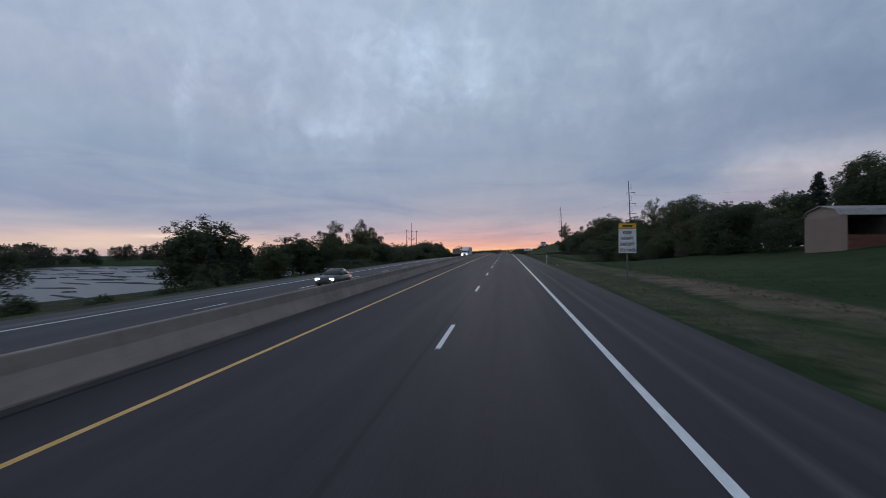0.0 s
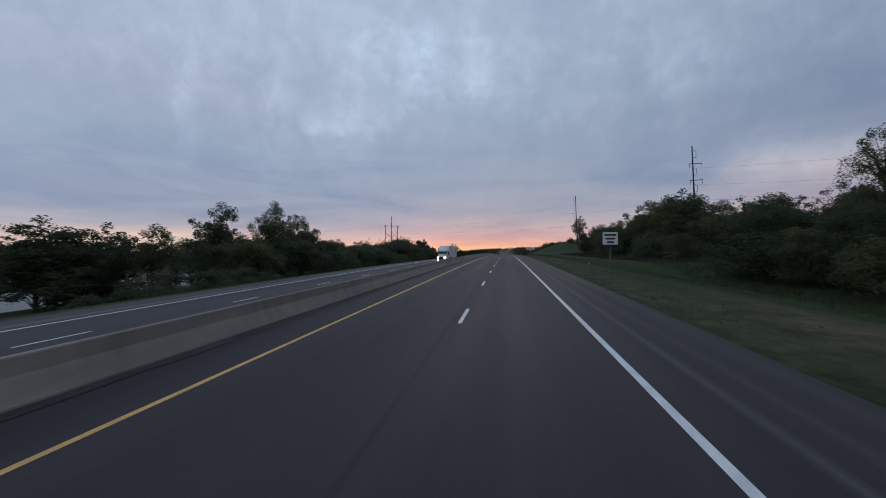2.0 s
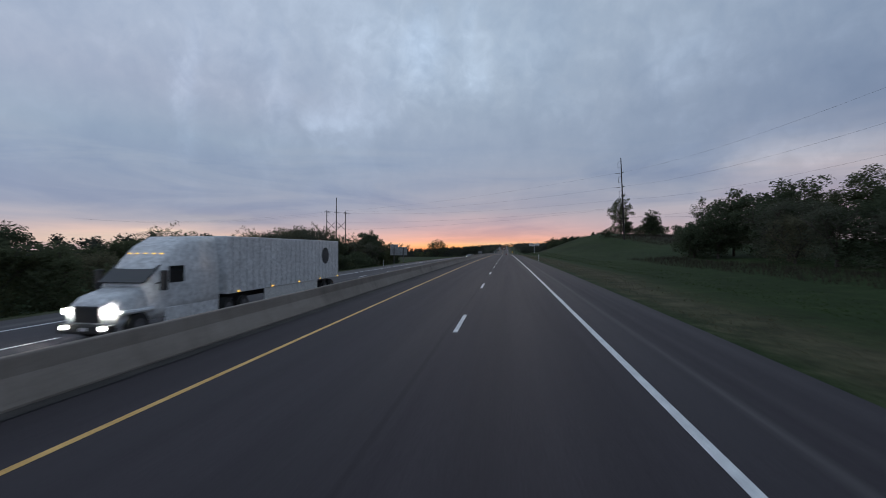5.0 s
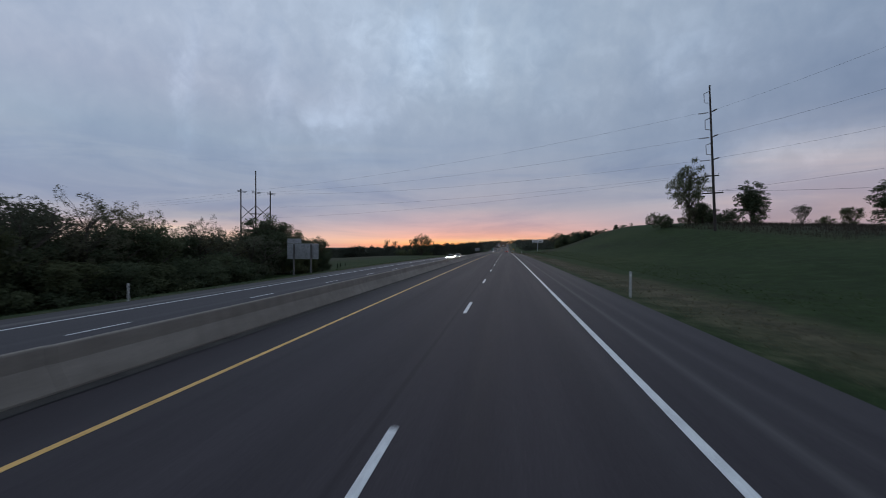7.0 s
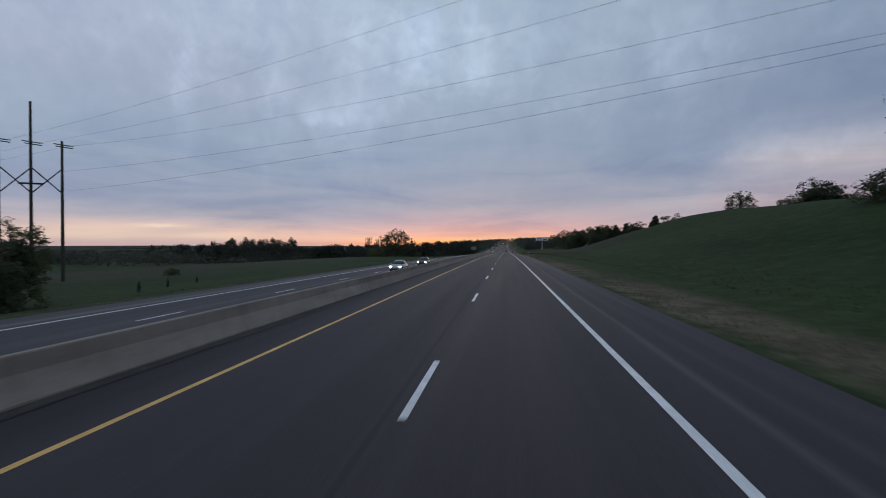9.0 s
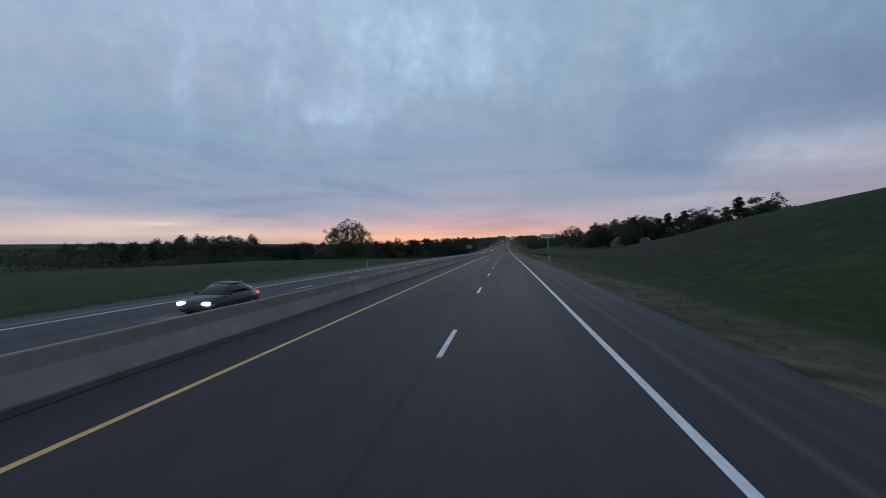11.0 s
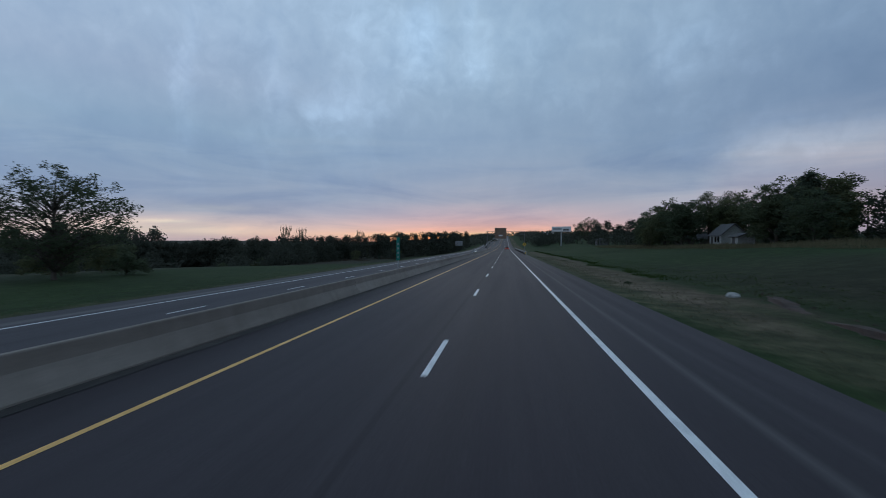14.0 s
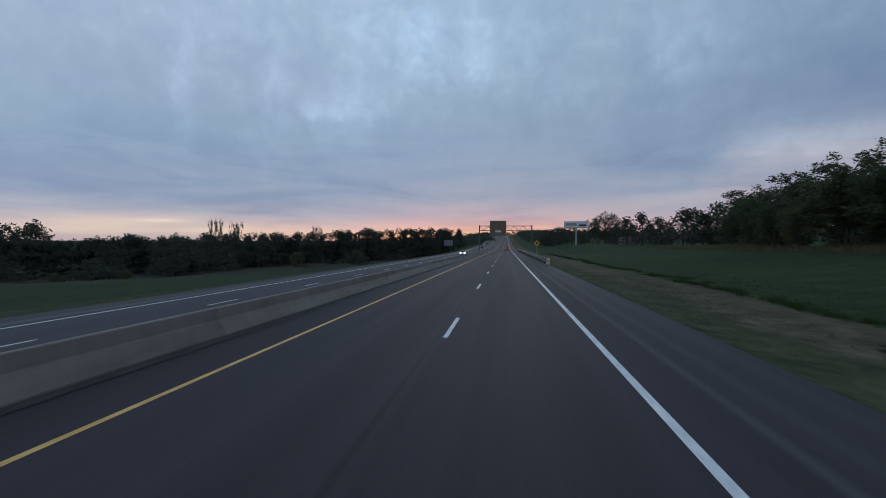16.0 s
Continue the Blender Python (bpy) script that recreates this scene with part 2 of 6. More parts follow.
def asphalt(name, base, light, tracks, streaks):
    """Worn asphalt: grain, wheel tracks along the lanes, darker shoulder bands, tarred seams, dusty streaks. tracks and
    streaks: x of their middles.
    """
    m, tr, b, co = material(name)
    pos = tr.nodes.new("ShaderNodeNewGeometry").outputs["Position"]
    sp = tr.nodes.new("ShaderNodeSeparateXYZ")
    tr.links.new(pos, sp.inputs[0])
    x = sp.outputs[0]
    long = tr.nodes.new("ShaderNodeMapping")
    long.inputs["Scale"].default_value = (1.2, 0.035, 1)
    tr.links.new(pos, long.inputs[0])
    broad = noise_node(tr, long.outputs[0], 1.6, 4.0, 0.6)
    col = ramp(tr, [(0.3, base), (0.72, light)], broad)
    lane = tr.nodes.new("ShaderNodeMapping")
    lane.inputs["Scale"].default_value = (0.55, 0.008, 1)
    tr.links.new(pos, lane.inputs[0])
    patch = noise_node(tr, lane.outputs[0], 1.0, 4.0, 0.6)
    col = mix_color(tr, 1.0, col, ramp(tr, [(0.35, (0.90, 0.89, 0.90)), (0.65, (1.09, 1.08, 1.08))], patch), "MULTIPLY")
    grain = noise_node(tr, pos, 38.0, 3.0, 0.7)
    col = mix_color(tr, 1.0, col, ramp(tr, [(0.3, (0.62, 0.62, 0.62)), (0.7, (1.4, 1.4, 1.4))], grain), "MULTIPLY")
    wob = math_node(tr, "ADD", x, math_node(tr, "MULTIPLY", math_node(tr, "SUBTRACT", noise_node(tr, long.outputs[0], 0.5), 0.5), 0.5))
    for xs, half, tone in tracks:
        d = math_node(tr, "SUBTRACT", 1.0, math_node(tr, "DIVIDE", math_node(tr, "ABSOLUTE", math_node(tr, "SUBTRACT", wob, xs)), half), clamp=True)
        d = math_node(tr, "SMOOTH_MIN", d, 0.6, 0.4)
        col = mix_color(tr, d, col, mix_color(tr, 1.0, col, (tone, tone, tone), "MULTIPLY"))
    for xs, half, dust in streaks:
        d = math_node(tr, "SUBTRACT", 1.0, math_node(tr, "DIVIDE", math_node(tr, "ABSOLUTE", math_node(tr, "SUBTRACT", wob, xs)), half), clamp=True)
        d = math_node(tr, "MULTIPLY", d, math_node(tr, "MULTIPLY", noise_node(tr, long.outputs[0], 3.0, 5.0, 0.7), dust))
        col = mix_color(tr, d, col, (0.20, 0.19, 0.18))
    tr.links.new(col, b.inputs["Base Color"])
    rough = ramp(tr, [(0.3, (0.62,) * 3), (0.7, (0.80,) * 3)], patch)
    tr.links.new(rough, b.inputs["Roughness"])
    b.inputs["Specular IOR Level"].default_value = 0.22
    bump(tr, b, grain, 0.5, 0.006)
    return m


M = {}
M["asphalt"] = asphalt("asphalt", (0.0345, 0.0286, 0.0335), (0.0450, 0.0380, 0.0432), [(-4.15, 0.55, 0.84), (-2.35, 0.55, 0.84), (-0.45, 0.55, 0.86), (1.35, 0.55, 0.86), (-1.62, 0.07, 0.55), (3.9, 1.7, 0.78), (-6.0, 0.95, 0.74)],
                       [(3.25, 0.17, 0.42), (3.95, 0.2, 0.18), (4.75, 0.3, 0.14)])
M["asphalt_far"] = asphalt("asphalt_old", (0.041, 0.037, 0.042), (0.055, 0.050, 0.055), [(-17.9, 0.6, 0.88), (-19.7, 0.6, 0.88), (-16.0, 0.6, 0.88)], [(-21.6, 0.5, 0.8)])
M["white_paint"] = surface("white_road_paint", (0.60, 0.60, 0.60), (0.78, 0.78, 0.77), 3.0, 0.6, fine=9.0, b_scale=60, b_amount=0.2, world_space=True)
M["yellow_paint"] = surface("yellow_road_paint", (0.60, 0.34, 0.085), (0.78, 0.47, 0.14), 2.5, 0.6, fine=9.0, b_scale=60, b_amount=0.2, world_space=True)
# near-black joint colour; the shade in the barrier's gutter is painted into it
M["shaded_tar"] = surface("shaded_tar_seam", (0.008, 0.008, 0.008), (0.02, 0.019, 0.018), 1.5, 0.7, world_space=True)


def concrete(name):
    m, tr, b, co = material(name)
    pos = tr.nodes.new("ShaderNodeNewGeometry").outputs["Position"]
    mp = tr.nodes.new("ShaderNodeMapping")
    mp.inputs["Scale"].default_value = (1.0, 0.12, 0.6)
    tr.links.new(pos, mp.inputs[0])
    up = tr.nodes.new("ShaderNodeMapping")
    up.inputs["Scale"].default_value = (1.0, 1.6, 0.12)
    tr.links.new(pos, up.inputs[0])
    n1, n2 = noise_node(tr, mp.outputs[0], 2.2, 5.0, 0.6), noise_node(tr, up.outputs[0], 1.8, 5.0, 0.65)
    col = ramp(tr, [(0.3, (0.186, 0.156, 0.133)), (0.5, (0.230, 0.198, 0.170)), (0.72, (0.278, 0.242, 0.210))], n1)
    col = mix_color(tr, 1.0, col, ramp(tr, [(0.28, (0.82, 0.80, 0.78)), (0.52, (1, 1, 1)), (0.72, (1.08, 1.08, 1.08))], n2), "MULTIPLY")
    grain = noise_node(tr, pos, 26.0, 4.0, 0.7)
    col = mix_color(tr, 1.0, col, ramp(tr, [(0.3, (0.84,) * 3), (0.7, (1.14,) * 3)], grain), "MULTIPLY")
    oi = tr.nodes.new("ShaderNodeObjectInfo").outputs["Random"]
    col = mix_color(tr, 1.0, col, ramp(tr, [(0.0, (0.9, 0.9, 0.9)), (1.0, (1.1, 1.1, 1.1))], oi), "MULTIPLY")
    tr.links.new(col, b.inputs["Base Color"])
    b.inputs["Roughness"].default_value = 0.85
    bump(tr, b, grain, 0.4, 0.01)
    return m


M["concrete"] = concrete("barrier_concrete")


def ground_material():
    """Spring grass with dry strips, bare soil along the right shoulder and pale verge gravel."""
    m, tr, b, co = material("verge_grass")
    pos = tr.nodes.new("ShaderNodeNewGeometry").outputs["Position"]
    sp = tr.nodes.new("ShaderNodeSeparateXYZ")
    tr.links.new(pos, sp.inputs[0])
    x = sp.outputs[0]
    mp = tr.nodes.new("ShaderNodeMapping")
    mp.inputs["Scale"].default_value = (1.0, 0.35, 1.0)
    tr.links.new(pos, mp.inputs[0])
    broad, mid, fine = noise_node(tr, mp.outputs[0], 0.06, 4.0, 0.55), noise_node(tr, pos, 0.7, 5.0, 0.65), noise_node(tr, pos, 9.0, 4.0, 0.7)
    grass = ramp(tr, [(0.3, (0.018, 0.032, 0.011)), (0.5, (0.024, 0.042, 0.013)), (0.7, (0.034, 0.049, 0.017))], broad)
    dry = ramp(tr, [(0.3, (0.082, 0.062, 0.045)), (0.7, (0.145, 0.114, 0.083))], mid)
    pale = ramp(tr, [(0.3, (0.046, 0.048, 0.026)), (0.7, (0.080, 0.076, 0.045))], mid)
    wob = math_node(tr, "ADD", x, math_node(tr, "ADD", math_node(tr, "MULTIPLY", math_node(tr, "SUBTRACT", broad, 0.5), 5.0), math_node(tr, "MULTIPLY", math_node(tr, "SUBTRACT", mid, 0.5), 3.0)))

    def strip(mid_x, half, soft):
        d = math_node(tr, "ABSOLUTE", math_node(tr, "SUBTRACT", wob, mid_x))
        return math_node(tr, "DIVIDE", math_node(tr, "SUBTRACT", half, d), soft, clamp=True)
    col = mix_color(tr, math_node(tr, "MULTIPLY", strip(7.1, 1.8, 0.9), 0.85), grass, pale)
    along = ramp(tr, [(0.0, (1, 1, 1)), (0.10, (1, 1, 1)), (0.14, (0.35, 0.35, 0.35)), (0.34, (0.3, 0.3, 0.3)), (0.44, (0.6, 0.6, 0.6)), (0.56, (0.95, 0.95, 0.95)), (0.70, (0.95, 0.95, 0.95)), (0.76, (0.72, 0.72, 0.72)), (1.0, (0.6, 0.6, 0.6))], math_node(tr, "DIVIDE", sp.outputs[1], 600.0))
    patches = math_node(tr, "MULTIPLY", along, ramp(tr, [(0.36, (0, 0, 0)), (0.54, (1, 1, 1))], noise_node(tr, mp.outputs[0], 0.085, 4.0, 0.6)))
    course = ramp(tr, [(0.0, (0.56,) * 3), (0.06, (0.53,) * 3), (0.16, (0.445,) * 3), (0.50, (0.40,) * 3), (0.58, (0.34,) * 3), (0.66, (0.345,) * 3), (0.70, (0.43,) * 3), (0.80, (0.475,) * 3), (1.0, (0.47,) * 3)], math_node(tr, "DIVIDE", sp.outputs[1], 600.0))
    col = mix_color(tr, math_node(tr, "MULTIPLY", strip(math_node(tr, "MULTIPLY", course, 20.0), 1.9, 0.8), patches), col, dry)
    field = ramp(tr, [(0.44, (0, 0, 0)), (0.50, (0.75, 0.75, 0.75)), (0.70, (0.75, 0.75, 0.75)), (0.80, (0.7, 0.7, 0.7)), (0.95, (0.65, 0.65, 0.65))], math_node(tr, "DIVIDE", sp.outputs[1], 600.0))
    stubble = ramp(tr, [(0.3, (0.034, 0.031, 0.021)), (0.7, (0.056, 0.047, 0.034))], mid)
    col = mix_color(tr, math_node(tr, "MULTIPLY", strip(-98.0, 50.0, 22.0), math_node(tr, "MULTIPLY", field, 0.8)), col, stubble)
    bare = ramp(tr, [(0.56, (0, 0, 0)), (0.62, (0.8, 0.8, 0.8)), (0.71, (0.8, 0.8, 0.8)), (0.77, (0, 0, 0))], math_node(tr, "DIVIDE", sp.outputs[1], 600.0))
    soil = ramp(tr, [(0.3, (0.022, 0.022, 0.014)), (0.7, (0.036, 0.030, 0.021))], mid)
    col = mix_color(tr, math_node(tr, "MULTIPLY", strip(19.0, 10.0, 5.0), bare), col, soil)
    col = mix_color(tr, math_node(tr, "MULTIPLY", strip(-24.0, 1.8, 0.8), 0.55), col, pale)
    bank = ramp(tr, [(0.0, (0.75, 0.75, 0.75)), (0.14, (0.75, 0.75, 0.75)), (0.20, (0, 0, 0))], math_node(tr, "DIVIDE", sp.outputs[1], 600.0))
    col = mix_color(tr, math_node(tr, "MULTIPLY", strip(-40.0, 14.0, 5.0), bank), col, stubble)
    hill = ramp(tr, [(0.40, (0, 0, 0)), (0.435, (0.8, 0.8, 0.8)), (0.49, (0.8, 0.8, 0.8)), (0.52, (0, 0, 0))], math_node(tr, "DIVIDE", sp.outputs[1], 600.0))
    col = mix_color(tr, math_node(tr, "MULTIPLY", strip(56.0, 22.0, 10.0), hill), col, stubble)
    litter_fac = math_node(tr, "MULTIPLY", math_node(tr, "DIVIDE", math_node(tr, "SUBTRACT", -40.0, x), 20.0, clamp=True), ramp(tr, [(0.90, (0, 0, 0)), (0.97, (0.9, 0.9, 0.9))], math_node(tr, "DIVIDE", sp.outputs[1], 600.0)))
    col = mix_color(tr, litter_fac, col, ramp(tr, [(0.3, (0.026, 0.024, 0.017)), (0.7, (0.040, 0.037, 0.026))], mid))
    col = mix_color(tr, 1.0, col, ramp(tr, [(0.34, (0.80, 0.80, 0.80)), (0.66, (1.2, 1.2, 1.17))], mid), "MULTIPLY")
    clump = noise_node(tr, pos, 2.6, 4.0, 0.65)
    col = mix_color(tr, 1.0, col, ramp(tr, [(0.34, (0.82, 0.84, 0.82)), (0.66, (1.18, 1.17, 1.15))], clump), "MULTIPLY")
    thin = ramp(tr, [(0.55, (0, 0, 0)), (0.72, (0.22, 0.22, 0.22))], mid)
    col = mix_color(tr, thin, col, pale)
    col = mix_color(tr, 1.0, col, ramp(tr, [(0.3, (0.74,) * 3), (0.7, (1.24,) * 3)], fine), "MULTIPLY")
    tr.links.new(col, b.inputs["Base Color"])
    b.inputs["Roughness"].default_value = 0.95
    b.inputs["Specular IOR Level"].default_value = 0.1
    bump(tr, b, fine, 0.4, 0.06)
    return m


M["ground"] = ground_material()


def leaf_material(name, dark, light, trans=0.25):
    m, tr, b, co = material(name)
    gi = tr.nodes.new("ShaderNodeNewGeometry").outputs["Random Per Island"]
    oi = tr.nodes.new("ShaderNodeObjectInfo").outputs["Random"]
    col = ramp(tr, [(0.0, dark), (0.6, light), (1.0, tuple(v * 1.1 for v in light))], gi)
    col = mix_color(tr, 1.0, col, ramp(tr, [(0.0, (0.78, 0.82, 0.8)), (0.5, (1, 1, 1)), (1.0, (1.25, 1.12, 0.95))], oi), "MULTIPLY")
    tr.links.new(col, b.inputs["Base Color"])
    b.inputs["Roughness"].default_value = 0.9
    b.inputs["Specular IOR Level"].default_value = 0.05
    t = tr.nodes.new("ShaderNodeBsdfTranslucent")
    tr.links.new(col, t.inputs[0])
    mx = tr.nodes.new("ShaderNodeMixShader")
    mx.inputs[0].default_value = trans
    tr.links.new(b.outputs[0], mx.inputs[1])
    tr.links.new(t.outputs[0], mx.inputs[2])
    tr.links.new(mx.outputs[0], tr.nodes["Material Output"].inputs[0])
    return m


M["leaf"] = leaf_material("broad_leaves", (0.082, 0.098, 0.062), (0.098, 0.117, 0.070), 0.5)
M["leaf_pale"] = leaf_material("young_leaves", (0.105, 0.112, 0.080), (0.130, 0.135, 0.096), 0.5)
M["needle"] = leaf_material("cedar_needles", (0.056, 0.070, 0.054), (0.068, 0.086, 0.062), 0.4)
M["far_wood"] = leaf_material("far_wood_leaves", (0.074, 0.078, 0.062), (0.084, 0.089, 0.069), 0.4)
M["grass_blade"] = leaf_material("grass_blades", (0.034, 0.055, 0.019), (0.046, 0.072, 0.025), 0.4)
M["dry_blade"] = leaf_material("dry_grass_blades", (0.105, 0.100, 0.062), (0.145, 0.134, 0.086), 0.45)
M["brush"] = leaf_material("dry_brush", (0.058, 0.050, 0.040), (0.088, 0.074, 0.058), 0.45)
M["bark"] = surface("bark", (0.045, 0.036, 0.028), (0.10, 0.085, 0.068), 6.0, 0.95, fine=6.0, b_scale=20, b_amount=0.6, stretch=(1, 1, 0.25))
M["twig"] = surface("twig_bark", (0.07, 0.058, 0.048), (0.12, 0.10, 0.085), 5.0, 0.95)
M["wood_pole"] = surface("treated_pole_wood", (0.03, 0.025, 0.022), (0.055, 0.047, 0.04), 3.0, 0.9, fine=8.0, stretch=(1, 1, 0.1))
M["galvanised"] = surface("galvanised_steel", (0.30, 0.31, 0.32), (0.42, 0.43, 0.44), 6.0, 0.5, 0.7, fine=5.0)
M["dark_steel"] = surface("weathered_steel", (0.10, 0.10, 0.10), (0.16, 0.15, 0.145), 4.0, 0.65, 0.4, fine=5.0)
M["wire"] = surface("aluminium_wire", (0.10, 0.10, 0.105), (0.14, 0.14, 0.145), 4.0, 0.6, 0.5)
M["sign_white"] = surface("white_sign_sheet", (0.60, 0.60, 0.60), (0.72, 0.72, 0.71), 2.0, 0.45, fine=6.0)
M["sign_black"] = surface("black_sign_film", (0.02, 0.02, 0.02), (0.03, 0.03, 0.03), 4.0, 0.5)
M["sign_yellow"] = surface("yellow_sign_sheet", (0.62, 0.36, 0.015), (0.75, 0.45, 0.03), 2.0, 0.45, fine=6.0)
M["sign_green"] = surface("green_sign_sheet", (0.008, 0.16, 0.12), (0.012, 0.21, 0.16), 2.0, 0.4, fine=6.0)
M["sign_back"] = surface("bare_aluminium_sign_back", (0.26, 0.27, 0.28), (0.36, 0.37, 0.38), 1.5, 0.5, 0.6, fine=6.0)
M["plastic_white"] = surface("white_plastic", (0.55, 0.55, 0.54), (0.68, 0.68, 0.66), 5.0, 0.5, fine=4.0)
M["post_plastic"] = surface("weathered_post_plastic", (0.36, 0.36, 0.35), (0.47, 0.47, 0.455), 5.0, 0.6, fine=4.0)
M["rubber"] = surface("tyre_rubber", (0.014, 0.014, 0.014), (0.026, 0.026, 0.026), 12.0, 0.85)
M["glass_dark"] = surface("tinted_glass", (0.01, 0.012, 0.014), (0.014, 0.016, 0.018), 2.0, 0.06)
M["chrome"] = surface("chrome_trim", (0.5, 0.5, 0.5), (0.6, 0.6, 0.6), 8.0, 0.2, 1.0)
M["black_plastic"] = surface("black_plastic_trim", (0.015, 0.015, 0.016), (0.025, 0.025, 0.026), 8.0, 0.5)
M["truck_white"] = surface("white_truck_paint", (0.60, 0.61, 0.62), (0.72, 0.73, 0.74), 0.8, 0.3, fine=7.0)
M["car_dark"] = surface("dark_grey_car_paint", (0.030, 0.031, 0.034), (0.045, 0.046, 0.05), 1.5, 0.25, 0.3)
M["car_red"] = surface("dark_red_car_paint", (0.14, 0.02, 0.018), (0.2, 0.03, 0.025), 1.5, 0.25, 0.2)
M["car_silver"] = surface("silver_car_paint", (0.30, 0.31, 0.32), (0.38, 0.39, 0.40), 1.5, 0.3, 0.5)
M["headlight"] = lamp_glow("headlight_lens", (1.0, 0.96, 0.88), 100.0)
M["marker"] = lamp_glow("amber_marker_lens", (1.0, 0.55, 0.08), 1.3)
M["tail"] = lamp_glow("red_tail_lens", (1.0, 0.06, 0.03), 2.5)
M["tan_metal"] = surface("tan_ribbed_metal", (0.275, 0.205, 0.170), (0.30, 0.226, 0.19), 0.7, 0.6)
M["roof_metal"] = surface("pale_roof_metal", (0.22, 0.205, 0.19), (0.29, 0.27, 0.25), 0.8, 0.5, 0.2, fine=8.0)
M["red_wood"] = surface("red_brown_boards", (0.12, 0.05, 0.035), (0.18, 0.075, 0.05), 1.2, 0.8, fine=7.0)
M["house_white"] = surface("white_siding", (0.24, 0.24, 0.23), (0.31, 0.31, 0.295), 0.9, 0.7, fine=8.0)
M["shingle"] = surface("grey_shingles", (0.05, 0.05, 0.052), (0.08, 0.078, 0.08), 1.4, 0.9, fine=8.0)
M["dark_wood"] = surface("dark_weathered_boards", (0.05, 0.042, 0.036), (0.09, 0.076, 0.065), 1.2, 0.9, fine=7.0)
M["door_dark"] = surface("dark_door_paint", (0.03, 0.03, 0.032), (0.05, 0.05, 0.052), 2.0, 0.6)

# ---- building helpers ----


def part(name, bm, mat, parent=None, label="", smooth=False):
    me = bpy.data.meshes.new(name)
    bm.to_mesh(me)
    bm.free()
    me.materials.append(mat)
    if smooth:
        for p in me.polygons:
            p.use_smooth = True
    ob = new(name, me)
    ob.parent = parent
    if label:
        ob["label"] = label
    return ob


def mesh_part(name, verts, faces, mat, parent=None, label=""):
    me = bpy.data.meshes.new(name)
    me.from_pydata(verts, [], faces)
    me.materials.append(mat)
    ob = new(name, me)
    ob.parent = parent
    if label:
        ob["label"] = label
    return ob


def thing(name, x, y, z, turn, label, category, group=""):
    ob = new(name)
    ob.empty_display_size = 0.3
    ob.matrix_world = pose(x, y, z, 0, 0, turn)
    return tagged(ob, label, category, group)


def add_box(bm, x0, x1, y0, y1, z0, z1, bevel=0.0, m=None):
    r = bmesh.ops.create_cube(bm, size=1)
    vs = r["verts"]
    for v in vs:
        v.co = Vector(((x0 + x1) / 2 + v.co.x * (x1 - x0), (y0 + y1) / 2 + v.co.y * (y1 - y0), (z0 + z1) / 2 + v.co.z * (z1 - z0)))
    if bevel:
        es = list({e for v in vs for e in v.link_edges})
        r = bmesh.ops.bevel(bm, geom=es, offset=bevel, segments=2, affect="EDGES", profile=0.5)
        vs = list({v for f in r["faces"] for v in f.verts} | {v for v in vs if v.is_valid})
    if m is not None:
        bmesh.ops.transform(bm, matrix=m, verts=[v for v in vs if v.is_valid])
    return bm


def box(x0, x1, y0, y1, z0, z1, bevel=0.0, m=None):
    return add_box(bmesh.new(), x0, x1, y0, y1, z0, z1, bevel, m)


def add_tube(bm, a, b, r0, r1, sides=8, caps=True):
    a, b = Vector(a), Vector(b)
    d = b - a
    q = d.to_track_quat("Z", "Y").to_matrix().to_4x4()
    bmesh.ops.create_cone(bm, cap_ends=caps, segments=sides, radius1=r0, radius2=r1, depth=d.length, matrix=Matrix.Translation((a + b) / 2) @ q)
    return bm


def tube(a, b, r0, r1=None, sides=8):
    return add_tube(bmesh.new(), a, b, r0, r0 if r1 is None else r1, sides)


def prism(outline, x0, x1, bevel=0.0):
    """A solid from an outline in y and z, drawn out along x."""
    bm = bmesh.new()
    a = [bm.verts.new((x0, y, z)) for y, z in outline]
    b = [bm.verts.new((x1, y, z)) for y, z in outline]
    bm.faces.new(a)
    bm.faces.new(b[::-1])
    n = len(a)
    for i in range(n):
        bm.faces.new((a[i], b[i], b[(i + 1) % n], a[(i + 1) % n]))
    bmesh.ops.recalc_face_normals(bm, faces=bm.faces)
    if bevel:
        bmesh.ops.bevel(bm, geom=bm.edges[:], offset=bevel, segments=2, affect="EDGES", profile=0.5)
    return bm


# ---- ground ----
RISE_Y = (-200, -40, 30, 70, 110, 160, 220, 255, 282, 325, 360, 385, 410, 428, 450, 490, 530, 690, 900, 4000)
RISE_R = (2.0, 3.2, 4.2, 2.2, 0.8, 0.8, 2.2, 3.8, 6.2, 9.0, 9.9, 8.4, 6.3, 4.2, 3.2, 2.4, 2.3, 2.5, 2.0, 2.0)


def smooth(a, b, v):
    v = min(1, max(0, (v - a) / (b - a)))
    return v * v * (3 - 2 * v)


LEFT_Y = (-300, -50, 0, 70, 150, 230, 273, 313, 380, 443, 490, 560, 700, 900, 4000)
LEFT_D = (3.3, 3.4, 3.7, 4.6, 5.1, 3.9, 3.0, 3.1, 2.2, 1.5, 2.4, 5.0, 4.5, 2.5, 2.0)
LAKE_Z = -4.1


